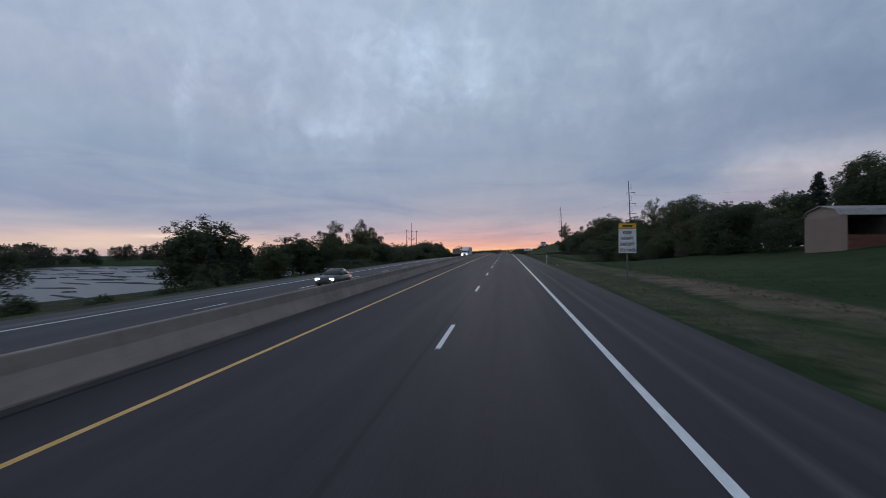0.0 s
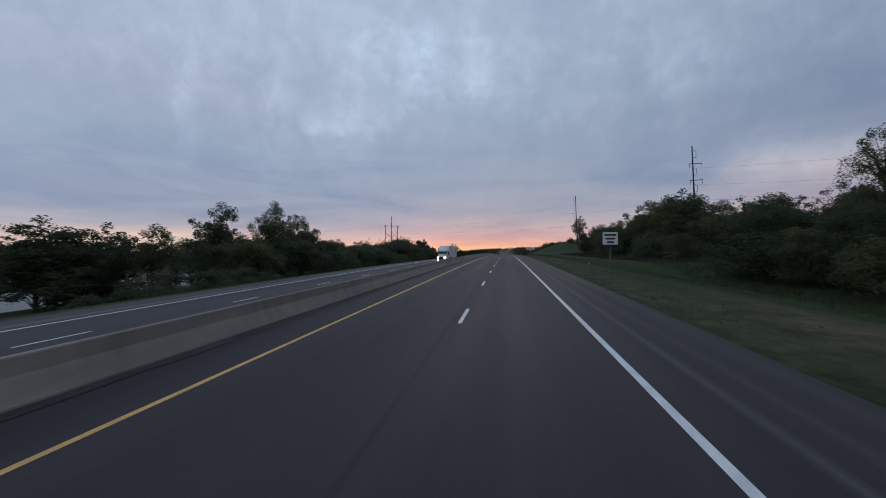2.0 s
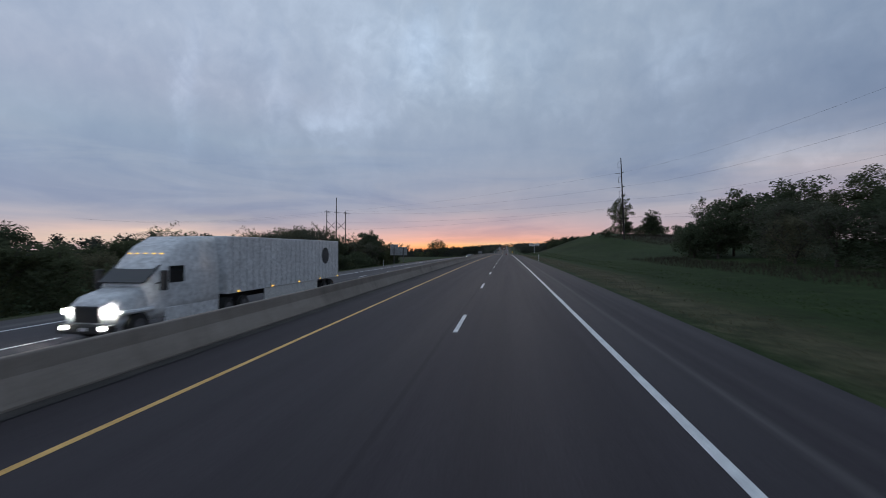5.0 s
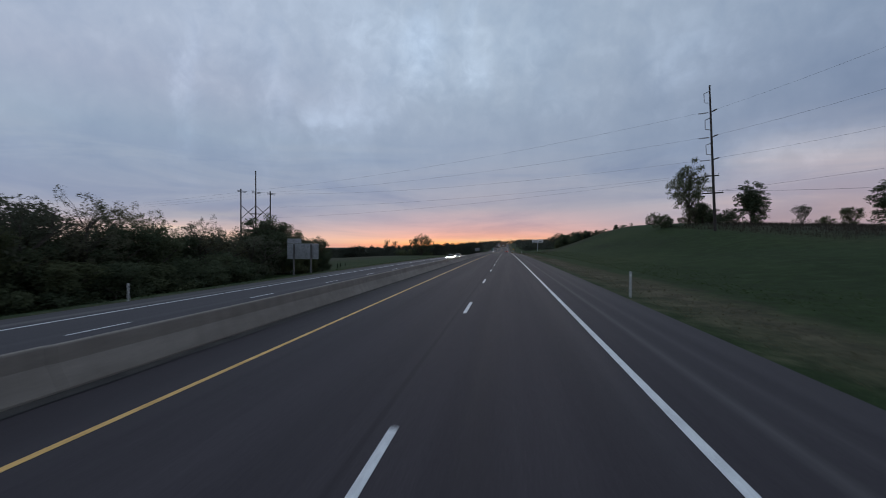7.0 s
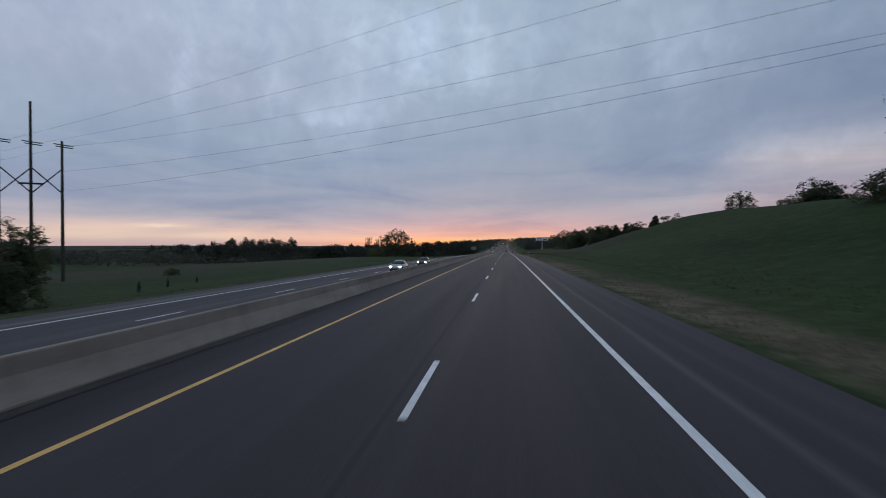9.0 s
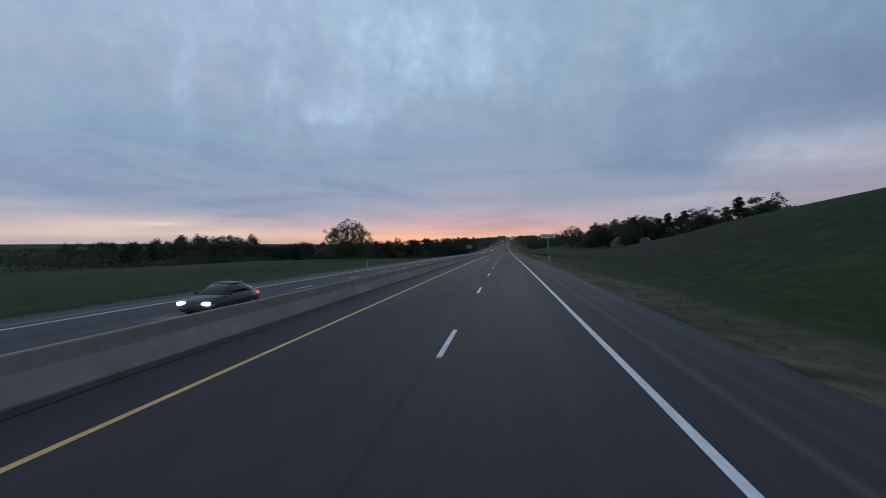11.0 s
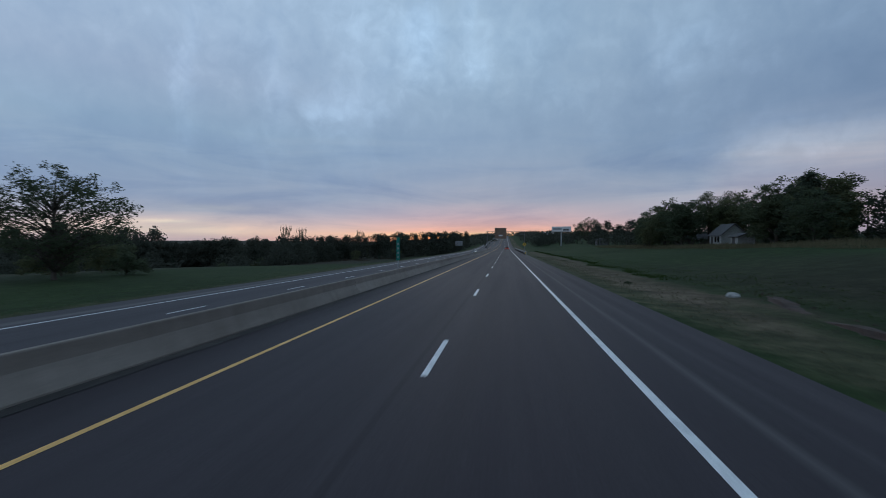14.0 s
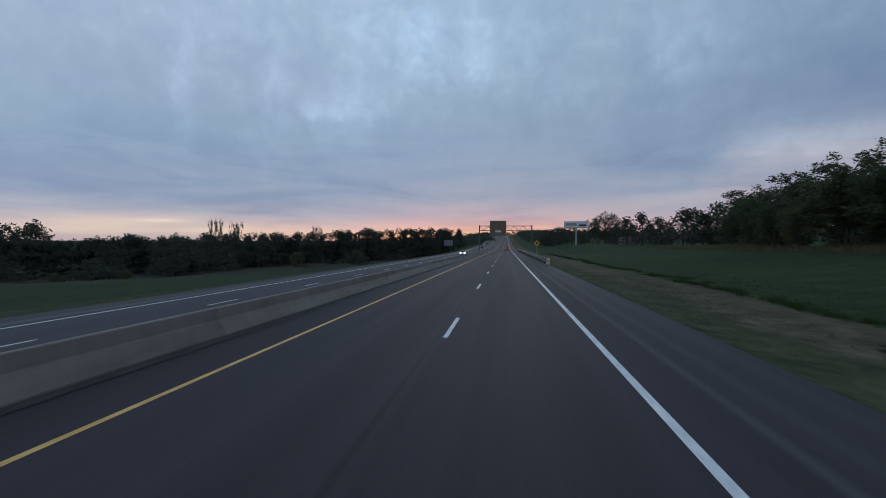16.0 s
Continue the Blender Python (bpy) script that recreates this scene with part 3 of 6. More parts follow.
def ground_z(x, y):
    z = road_z(y)
    if x >= -7.2:
        d = x - 5.0
        if d <= 0:
            return z - 0.10
        r = float(np.interp(y, RISE_Y, RISE_R))
        lip = -0.04 - 0.10 * smooth(0, 1.2, d)
        far = 0.03 * max(0, x - 48) * smooth(430, 330, y) * smooth(200, 260, y)
        z += lip + r * smooth(2.0, 40, d) - far
        z -= 1.7 * smooth(12, 19, x) * smooth(36, 28, x) * smooth(63, 72, y) * smooth(116, 98, y)
        z += 0.35 * noise.noise((x * 0.06, y * 0.05, 1.0)) * smooth(4, 16, d)
    else:
        z -= 1.36
        d = -23.6 - x
        if d > 0:
            low = float(np.interp(y, LEFT_Y, LEFT_D)) - 1.36
            z -= low * smooth(0.3, 17, d)
            z -= 4.4 * smooth(26, 130, d) * smooth(290, 340, y)
            lake = smooth(30, 39, d) * smooth(216, 186, y) * smooth(250, 190, -x) * smooth(-60, -20, y)
            z += (LAKE_Z - 0.6 - z) * lake
            z += 0.3 * noise.noise((x * 0.05, y * 0.05, 5.0)) * smooth(2, 12, d)
    far = smooth(300, 900, x)
    z -= 22.0 * max(smooth(650, 1500, y) * smooth(90, 380, -x), smooth(330, 1000, -x))
    return z + 3.0 * far * smooth(200, 900, y) + 1.5 * noise.noise((x * 0.004, y * 0.004, 9.0)) * smooth(80, 400, abs(x))


def build_ground():
    xs = [-3500, -2200, -1500, -1100, -800, -600, -450, -350, -280, -220, -180, -150, -125, -105, -90, -78, -68, -60, -53, -47, -42, -38, -35, -32, -30, -28, -26.5, -25, -24.2,
          -23.6, -21, -10, -7.6, -7.25, -6.7, 4.6, 5.0, 5.5, 6.2, 7, 8, 9.2, 10.5, 12, 14, 16, 18.5, 21, 24, 27, 30, 33, 36, 39, 42, 46, 50, 55, 62, 70, 80, 95, 115, 140, 180, 230, 300,
          400, 550, 750, 1000, 1400, 2000, 3500]
    ys = [-1500, -900, -500, -300, -200, -140, -100] + list(range(-70, 760, 5)) + list(range(760, 1700, 20)) + [1750, 1850, 2000, 2200, 2600, 3200, 4200]
    verts = [(x, y, ground_z(x, y)) for y in ys for x in xs]
    nx = len(xs)
    faces = [(j * nx + i, j * nx + i + 1, (j + 1) * nx + i + 1, (j + 1) * nx + i) for j in range(len(ys) - 1) for i in range(nx - 1)]
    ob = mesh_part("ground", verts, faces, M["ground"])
    for p in ob.data.polygons:
        p.use_smooth = True
    return tagged(ob, "spring grass verge and fields with dry brown strips", "ground", kind="structure")


build_ground()


def ribbon(x0, x1, y0, y1, dz, step=5.0, thick=0.0):
    """A strip that follows the roadway's profile."""
    n = max(1, int(round((y1 - y0) / step)))
    verts, faces = [], []
    for i in range(n + 1):
        y = y0 + (y1 - y0) * i / n
        z = road_z(y) + dz
        verts += [(x0, y, z), (x1, y, z)]
        if thick:
            verts += [(x1, y, z - thick), (x0, y, z - thick)]
    k = 4 if thick else 2
    for i in range(n):
        a, b = i * k, (i + 1) * k
        faces.append((a, a + 1, b + 1, b))
        if thick:
            faces += [(a + 1, a + 2, b + 2, b + 1), (a + 2, a + 3, b + 3, b + 2), (a + 3, a, b, b + 3)]
    if thick:
        faces += [(3, 2, 1, 0), (n * k, n * k + 1, n * k + 2, n * k + 3)]
    return verts, faces


Y0, Y1 = -80, 1640
OPP = -1.25
near_road = tagged(mesh_part("road_near", *ribbon(-6.87, 5.25, Y0, Y1, 0.0, thick=0.09), M["asphalt"]), "dark worn asphalt carriageway with paved shoulders", "road", kind="structure")
far_road = tagged(mesh_part("road_far", *ribbon(-23.4, -7.75, Y0, Y1, OPP, thick=0.09), M["asphalt_far"]), "grey older asphalt carriageway beyond the barrier", "road", kind="structure")
mesh_part("edge_line", *ribbon(2.15, 2.30, Y0, Y1, 0.005), M["white_paint"], near_road, "solid white edge line")
mesh_part("median_line", *ribbon(-5.150, -5.035, Y0, Y1, 0.005), M["yellow_paint"], near_road, "solid yellow edge line")
mesh_part("edge_line", *ribbon(-20.65, -20.46, Y0, Y1, OPP + 0.005), M["white_paint"], far_road, "solid white edge line")
mesh_part("median_line", *ribbon(-13.4, -13.26, Y0, Y1, OPP + 0.005), M["yellow_paint"], far_road, "solid yellow edge line")


def ragged_strip(x0, x1, amp0, amp1, y0, y1, dz, step, seed, height=0.0):
    """A strip on the roadway with uneven edges; height: how far its middle rises."""
    verts, faces = [], []
    n = int((y1 - y0) / step)
    for i in range(n + 1):
        y = y0 + step * i
        a = x0 + amp0 * noise.noise((seed, y * 0.9, 0.2)) + 0.5 * amp0 * noise.noise((seed, y * 3.1, 4.2))
        b = max(a + 0.012, x1 + amp1 * noise.noise((seed + 7.0, y * 0.55, 1.1)) + 0.6 * amp1 * noise.noise((seed + 7.0, y * 2.3, 6.1)))
        z = road_z(y) + dz
        verts += [(a, y, z), ((a + b) / 2, y, z + height), (b, y, z)]
    for i in range(n):
        k = 3 * i
        faces += [(k, k + 1, k + 4, k + 3), (k + 1, k + 2, k + 5, k + 4)]
    return verts, faces


# dark grey-brown tone for the narrow strip along the barrier foot
M["gutter_strip"] = surface("gutter_strip", (0.022, 0.020, 0.019), (0.048, 0.042, 0.038), 1.4, 0.9, fine=8.0, b_scale=18, b_amount=0.5, world_space=True)
mesh_part("foot_strip", *ragged_strip(-6.86, -6.60, 0.0, 0.10, -12, 520, 0.003, 0.5, 3.0, 0.012), M["gutter_strip"], near_road, "grey dust and grit drifted against the barrier foot")
# joint line drawn dark to paint the gutter's shadow below the barrier
mesh_part("shaded_seam", *ragged_strip(-6.60, -6.53, 0.05, 0.05, -12, 520, 0.009, 0.5, 3.0, 0.004), M["shaded_tar"], near_road, "dark cracked joint along the barrier")
mesh_part("shaded_seam", *ribbon(-6.62, -6.54, 520, Y1, 0.006), M["shaded_tar"], near_road, "dark joint along the barrier")


def dash_mesh():
    me = bpy.data.meshes.new("lane_dash")
    h = 0.005
    v = [(-0.055, 0, 0), (0.055, 0, 0), (0.055, 2.88, 0), (-0.055, 2.88, 0), (-0.06, -0.006, -h), (0.06, -0.006, -h), (0.06, 2.886, -h), (-0.06, 2.886, -h)]
    me.from_pydata(v, [], [(0, 1, 2, 3), (0, 4, 5, 1), (1, 5, 6, 2), (2, 6, 7, 3), (3, 7, 4, 0)])
    me.materials.append(M["white_paint"])
    return me


DASH = dash_mesh()
for road, x, phase, dz in ((near_road, -1.405, 9.50, 0.008), (far_road, -17.0, 9.43, OPP + 0.008)):
    for i in range(-6, 130):
        y = phase + 12.192 * i
        ob = new("lane_dash", DASH)
        ob.matrix_world = pose(x, y, road_z(y) + dz, math.degrees(math.atan(grade(y + 1.5))))
        ob.parent = road


def build_barrier():
    """Cast concrete median wall: sloped toe, slim upper face, flat top, in cast lengths with open joints."""
    root = tagged(new("median_barrier"), "long weathered concrete median barrier wall", "barrier", kind="structure")
    cut = [(-6.85, 0.0), (-6.85, 0.04), (-7.055, 0.42), (-7.085, 0.68), (-7.10, 0.705), (-7.20, 0.705), (-7.215, 0.69), (-7.28, 0.43), (-7.6, -0.8), (-7.6, -1.36), (-6.85, -0.2)]
    rng = random.Random(4)
    y = -80.0
    while y < 1200:
        length = 24.0 if y < 700 else 60.0
        y1 = y + length
        n = 5
        verts, faces = [], []
        k = len(cut)
        dx, dz = rng.uniform(-0.012, 0.012), rng.uniform(-0.008, 0.008)
        for i in range(n + 1):
            yy = y + 0.01 + (length - 0.02) * i / n
            verts += [(cx + dx, yy, cz + road_z(yy) + (dz if cz > 0.3 else 0)) for cx, cz in cut]
        for i in range(n):
            a, b = i * k, (i + 1) * k
            faces += [(a + j, a + (j + 1) % k, b + (j + 1) % k, b + j) for j in range(k)]
        faces += [tuple(range(k))[::-1], tuple(n * k + j for j in range(k))]
        mesh_part("barrier_section", verts, faces, M["concrete"], root)
        y = y1


build_barrier()


def bank_x(y):
    return float(np.interp(y, (345, 362, 378, 388, 402, 409, 420, 426, 440), (7.5, 7.7, 7.8, 8.0, 8.1, 8.8, 10.1, 11.4, 12.5)))


def soil_bank(y0, y1, seed):
    """A low eroded lip of red-brown soil where the verge was scraped: broken crest, crumbling face, loose clods."""
    rng = random.Random(seed)
    verts, faces = [], []
    n = int((y1 - y0) / 0.3)
    for i in range(n + 1):
        y = y0 + 0.3 * i
        fade = smooth(y0, y0 + 8, y) * smooth(y1, y1 - 8, y) * smooth(-0.25, 0.15, noise.noise((seed, y * 0.16, 5.0)))
        c = bank_x(y) + 0.5 * noise.noise((seed, y * 0.13, 0)) + 0.3 * noise.noise((seed, y * 0.6, 3.0))
        h = fade * (0.12 + 0.10 * noise.noise((seed, y * 0.45, 8.0)))
        for dx, up in ((-0.35, -0.05), (-0.12, 0.2 * h - 0.03 * (1 - fade)), (0.0, h - 0.04 * (1 - fade)), (0.2, h - 0.04 * (1 - fade)), (0.8, -0.06)):
            verts.append((c + dx + rng.uniform(-0.06, 0.06), y + rng.uniform(-0.08, 0.08), ground_z(c + dx, y) + up + rng.uniform(-0.02, 0.02) * fade))
    for i in range(n):
        for j in range(4):
            a = i * 5 + j
            faces.append((a, a + 1, a + 6, a + 5))
    bank = mesh_part("soil_bank", verts, faces, M["red_soil"])
    tagged(bank, "low crumbling bank of red-brown soil along the verge", "ground", kind="structure")
    verts, faces = [], []
    for _ in range(360):
        y = rng.uniform(y0 + 6, y1 - 4)
        cx = bank_x(y) + rng.gauss(0.4, 0.35)
        r = rng.uniform(0.02, 0.07)
        z = ground_z(cx, y) + r * 0.2
        k = len(verts)
        verts += [(cx + r * rng.uniform(0.7, 1.2) * dx, y + r * rng.uniform(0.7, 1.3) * dy, z + r * dz) for dx, dy, dz in ((1, 0, 0), (0, 1, 0), (-1, 0, 0), (0, -1, 0), (0, 0, 0.8), (0, 0, -0.6))]
        faces += [(k + a, k + (a + 1) % 4, k + 4) for a in range(4)] + [(k + (a + 1) % 4, k + a, k + 5) for a in range(4)]
    tagged(mesh_part("soil_clods", verts, faces, M["red_soil"]), "loose clods of red-brown soil on the verge", "soil", kind="stuff")


M["red_soil"] = surface("red_brown_soil", (0.028, 0.017, 0.012), (0.062, 0.038, 0.027), 1.1, 0.95, fine=7.0, b_scale=14, b_amount=0.6, world_space=True)
soil_bank(350, 432, 5)

# ---- vegetation ----


def leaf_cloud(rng, clumps, leaves, size, droop=0.0):
    """Many small folded leaf sprays scattered in uneven clumps: lists of vertices and faces."""
    verts, faces = [], []
    for cx, cy, cz, rx, rz, w in clumps:
        for _ in range(int(leaves * w)):
            a, b, c = rng.gauss(0, 0.5), rng.gauss(0, 0.5), rng.gauss(0, 0.5)
            n = math.sqrt(a * a + b * b + c * c) + 1e-6
            if n > 0.95:
                q = 0.95 * rng.random() ** 0.4 / n
                a, b, c = a * q, b * q, c * q
            p = Vector((cx + a * rx, cy + b * rx, cz + c * rz))
            u = Vector((rng.uniform(-1, 1), rng.uniform(-1, 1), rng.uniform(-0.7, 0.7) - droop)).normalized()
            w2 = u.cross(Vector((rng.uniform(-1, 1), rng.uniform(-1, 1), rng.uniform(-1, 1)))).normalized()
            s = size * rng.uniform(0.55, 1.35)
            i = len(verts)
            verts += [p - u * s * 0.75 + w2 * s * 0.34, p - u * s * 0.3 - w2 * s * 0.5, p + u * s]
            faces.append((i, i + 1, i + 2))
    return verts, faces


def limb(bm, rng, a, d, length, r, depth, tips, spread=0.6, sides=5):
    """A tapering limb that forks."""
    p, dirv = Vector(a), Vector(d).normalized()
    segs = 2
    for i in range(segs):
        q = p + dirv * length / segs
        r1 = r * (1 - 0.22 * (i + 1) / segs * 1.6)
        add_tube(bm, p, q, r * (1 - 0.22 * i / segs * 1.6), max(0.008, r1), sides, False)
        p = q
        dirv = (dirv + Vector((rng.uniform(-1, 1), rng.uniform(-1, 1), rng.uniform(-0.3, 0.7))) * 0.17).normalized()
    tips.append(p.copy())
    if depth > 0:
        for _ in range(rng.choice((2, 3))):
            nd = (dirv + Vector((rng.uniform(-1, 1), rng.uniform(-1, 1), rng.uniform(-0.35, 0.55))) * spread).normalized()
            limb(bm, rng, p, nd, length * rng.uniform(0.58, 0.8), r * 0.58, depth - 1, tips, spread, max(3, sides - 1))


TREE = {}


def make_broadleaf(key, seed, height, width, trunk_h, leaves, leaf, fork=3, airy=1.0, mat="leaf", low=False, core=0.0, name="tree", label="", category="tree"):
    """Template of a broadleaf tree, at the origin: trunk with forking limbs, crown of leaf sprays in clumps round the limb tips."""
    rng = random.Random(seed)
    root = new(name)
    tagged(root, label, category)
    bm = bmesh.new()
    tips = []
    r = height * 0.022
    add_tube(bm, (0, 0, -0.4), (0, 0, 0.25), r * 1.5, r * 1.05, 8)
    add_tube(bm, (0, 0, 0.2), (0.03 * trunk_h, 0, trunk_h), r * 1.05, r * 0.85, 8, False)
    for i in range(rng.choice((3, 4))):
        a = i * 2.1 + rng.uniform(-0.5, 0.5)
        sp = width / height * 0.9
        limb(bm, rng, (0.03 * trunk_h, 0, trunk_h), (math.cos(a) * sp, math.sin(a) * sp, 1), (height - trunk_h) * 0.36, r * 0.7, fork, tips, 0.75)
    part("trunk", bm, M["bark"], root)
    top = max(t.z for t in tips)
    side = max(max(abs(t.x), abs(t.y)) for t in tips)
    sz, sx = (height - trunk_h) * 0.94 / (top - trunk_h), width / 2 * 0.9 / side
    clumps = []
    for t in tips:
        if t.z < trunk_h + (top - trunk_h) * 0.2 and not low:
            continue
        c = width * rng.uniform(0.07, 0.15) * airy
        clumps.append((t.x * min(1, sx * 1.0), t.y * min(1, sx), trunk_h + (t.z - trunk_h) * min(1, sz), c, c * 0.7, rng.uniform(0.5, 1.3)))
    if low:
        for _ in range(14):
            a, rr = rng.uniform(0, 6.28), width / 2 * math.sqrt(rng.uniform(0.05, 0.9))
            clumps.append((rr * math.cos(a), rr * math.sin(a), height * rng.uniform(0.08, 0.5), width * 0.14, height * 0.12, 1.0))
    tot = sum(c[5] for c in clumps)
    v, f = leaf_cloud(rng, clumps, leaves / tot, leaf)
    if core:
        mid = [(0, 0, trunk_h * 0.4 + height * h, width * w, height * 0.2, 1) for h, w in ((0.16, 0.34), (0.38, 0.34), (0.58, 0.26))]
        v2, f2 = leaf_cloud(rng, mid, leaves * core / 2, leaf * 1.35)
        f += [tuple(i + len(v) for i in q) for q in f2]
        v += v2
    mesh_part("crown", v, f, M[mat], root)
    TREE[key] = (root, height)
    return root


def make_oval(key, seed, height, width, trunk_h, leaves, leaf, n=60, clump=0.09, mat="leaf", core=0.0, name="tree", label="", slim=1.0, full=False):
    """Template of a full-crowned tree: trunk, spreading limbs to every leaf clump, oval ragged crown with gaps."""
    rng = random.Random(seed)
    root = tagged(new(name), label, "tree")
    bm = bmesh.new()
    r = height * 0.02 * slim
    add_tube(bm, (0, 0, -0.4), (0, 0, 0.3), r * 1.5, r, 8)
    add_tube(bm, (0, 0, 0.25), (0.1, 0.05, height * 0.72), r, r * 0.3, 7, False)
    clumps = []
    ch = (height - trunk_h) / 2
    cz = trunk_h + ch
    for i in range(n):
        u, a = rng.uniform(-1, 1), rng.uniform(0, 6.283)
        q = rng.uniform(0.25, 1.0) ** 0.45
        ring = (math.sqrt(1 - u * u) if u > 0 or not full else 1 - 0.3 * u * u) * q
        bul = 1 + 0.22 * noise.noise((math.cos(a) * 1.2 + seed, math.sin(a) * 1.2, u * 1.4))
        p = Vector((ring * math.cos(a) * width / 2 * bul, ring * math.sin(a) * width / 2 * bul, cz + u * q * ch * bul * 0.95))
        if p.z < trunk_h:
            continue
        k = rng.uniform(0.6, 1.35)
        clumps.append((p.x, p.y, p.z, width * clump * k, width * clump * 0.75 * k, k))
        if i % 2 == 0:
            h0 = max(trunk_h * 0.7, min(height * 0.6, p.z - 0.55 * math.hypot(p.x, p.y)))
            add_tube(bm, (0.06, 0.03, h0), p * 0.5 + Vector((0, 0, h0 * 0.5 + 0.05 * height)), r * 0.34, r * 0.2, 5, False)
            add_tube(bm, p * 0.5 + Vector((0, 0, h0 * 0.5 + 0.05 * height)), p, r * 0.2, 0.015, 4, False)
    part("trunk", bm, M["bark"], root)
    v, f = leaf_cloud(rng, clumps, leaves / sum(c[5] for c in clumps), leaf)
    if core:
        v2, f2 = leaf_cloud(rng, [(0, 0, cz, width * 0.3, ch * 0.6, 1)], leaves * core * 1.4, leaf * 1.4)
        f += [tuple(i + len(v) for i in q) for q in f2]
        v += v2
    mesh_part("crown", v, f, M[mat], root)
    TREE[key] = (root, height)
    return root


def make_cedar(key, seed, height, width, leaves, leaf, name="cedar_tree", label=""):
    rng = random.Random(seed)
    root = tagged(new(name), label, "tree")
    part("trunk", tube((0, 0, -0.3), (0, 0, height * 0.95), height * 0.018, 0.02), M["bark"], root)
    clumps = []
    for i in range(70):
        h = rng.uniform(0.03, 1.0) ** 0.85
        rad = width / 2 * (1 - h) ** 0.7 * rng.uniform(0.55, 1.0) * (0.8 + 0.35 * math.sin(9 * h + i))
        a = rng.uniform(0, 6.28)
        clumps.append((rad * math.cos(a), rad * math.sin(a), height * h, width * 0.1, height * 0.045, 1 - 0.5 * h))
    v, f = leaf_cloud(rng, clumps, leaves / sum(c[5] for c in clumps), leaf, 0.2)
    mesh_part("crown", v, f, M["needle"], root)
    TREE[key] = (root, height)
    return root


def make_bare(key, seed, height, width, leaves, name="tree", label=""):
    """Half-bare spring tree: fine twigs with a thin haze of young leaves."""
    rng = random.Random(seed)
    root = tagged(new(name), label, "tree")
    bm = bmesh.new()
    tips = []
    r = height * 0.014
    add_tube(bm, (0, 0, -0.3), (0, 0, height * 0.15), r * 1.2, r, 6, False)
    for i in range(5):
        a = i * 1.3 + rng.uniform(-0.4, 0.4)
        sp = width / height * 0.8
        limb(bm, rng, (0, 0, height * 0.15), (math.cos(a) * sp, math.sin(a) * sp, 1), height * 0.28, r * 0.75, 2, tips, 0.5, 4)
    for t in tips[:]:
        for _ in range(6):
            d = Vector((rng.uniform(-0.6, 0.6), rng.uniform(-0.6, 0.6), rng.uniform(0.2, 1)))
            add_tube(bm, t, t + d * height * 0.11, 0.022, 0.006, 3, False)
    part("trunk", bm, M["twig"], root)
    clumps = [(t.x, t.y, t.z, width * 0.08, height * 0.07, 1) for t in tips]
    v, f = leaf_cloud(rng, clumps, leaves / len(clumps), 0.16)
    mesh_part("crown", v, f, M["leaf_pale"], root)
    TREE[key] = (root, max(t.z for t in tips))
    return root


make_broadleaf("tall", 1, 13, 9, 3.0, 5000, 0.20, 2, 1.2, core=0.06, label="tall broadleaf tree with an airy dark green crown")
make_broadleaf("round", 3, 9, 8, 2.0, 4100, 0.185, 2, 1.35, low=True, core=0.22, label="rounded broadleaf tree with a dense dark green crown")
make_broadleaf("round2", 4, 8, 7, 1.6, 3600, 0.19, 2, 1.4, low=True, core=0.22, label="bushy broadleaf tree leafed down to the grass")
make_broadleaf("shrub", 5, 5, 6, 0.5, 1900, 0.178, 1, 1.5, low=True, core=0.25, name="shrub", category="shrub", label="dense dark green shrub on the roadside verge")
make_broadleaf("shrub2", 6, 4, 5.5, 0.4, 1900, 0.168, 1, 1.5, low=True, core=0.25, name="shrub", category="shrub", label="leafy shrub thicket beside the road")
make_oval("spring", 16, 10, 11.8, 1.0, 12500, 0.165, 240, 0.066, "leaf", label="wide open-grown tree with sparse spring leaves")
make_oval("oak", 17, 11, 9, 2.6, 7600, 0.17, 46, 0.105, core=0.22, label="dark broadleaf tree with bare lower trunk")
make_oval("oval", 18, 12, 8.5, 1.6, 5800, 0.19, 74, 0.12, core=0.12, label="full oval broadleaf tree with an airy crown")
make_oval("oval2", 19, 9, 7, 0.8, 4800, 0.20, 70, 0.125, core=0.08, label="oval dark green tree leafed nearly to the grass")
make_broadleaf("haze", 12, 8, 6.5, 0.8, 3700, 0.16, 2, 1.4, mat="leaf_pale", low=True, core=0.1, label="twiggy young tree with pale thin spring leaves")
make_oval("dense", 20, 9, 5.6, 0.3, 6000, 0.173, 130, 0.11, core=0.3, full=True, label="dense dark oval tree leafed to the ground")
make_oval("near_tall", 23, 13, 9, 2.2, 10500, 0.125, 130, 0.085, core=0.1, label="tall leafy broadleaf tree at the edge of the wood")
make_oval("airy", 21, 10, 7.6, 1.4, 5200, 0.115, 150, 0.072, "leaf_pale", slim=0.5, label="airy spring tree with thin young leaves on grey twigs")
make_cedar("cedar", 7, 9, 5.0, 5000, 0.19, label="dark green cedar with a ragged conical crown")
make_cedar("cedar2", 8, 8, 3.8, 5000, 0.17, label="slim dark green cedar")
make_bare("bare", 9, 9, 6, 900, label="half-bare spring tree with fine grey twigs")


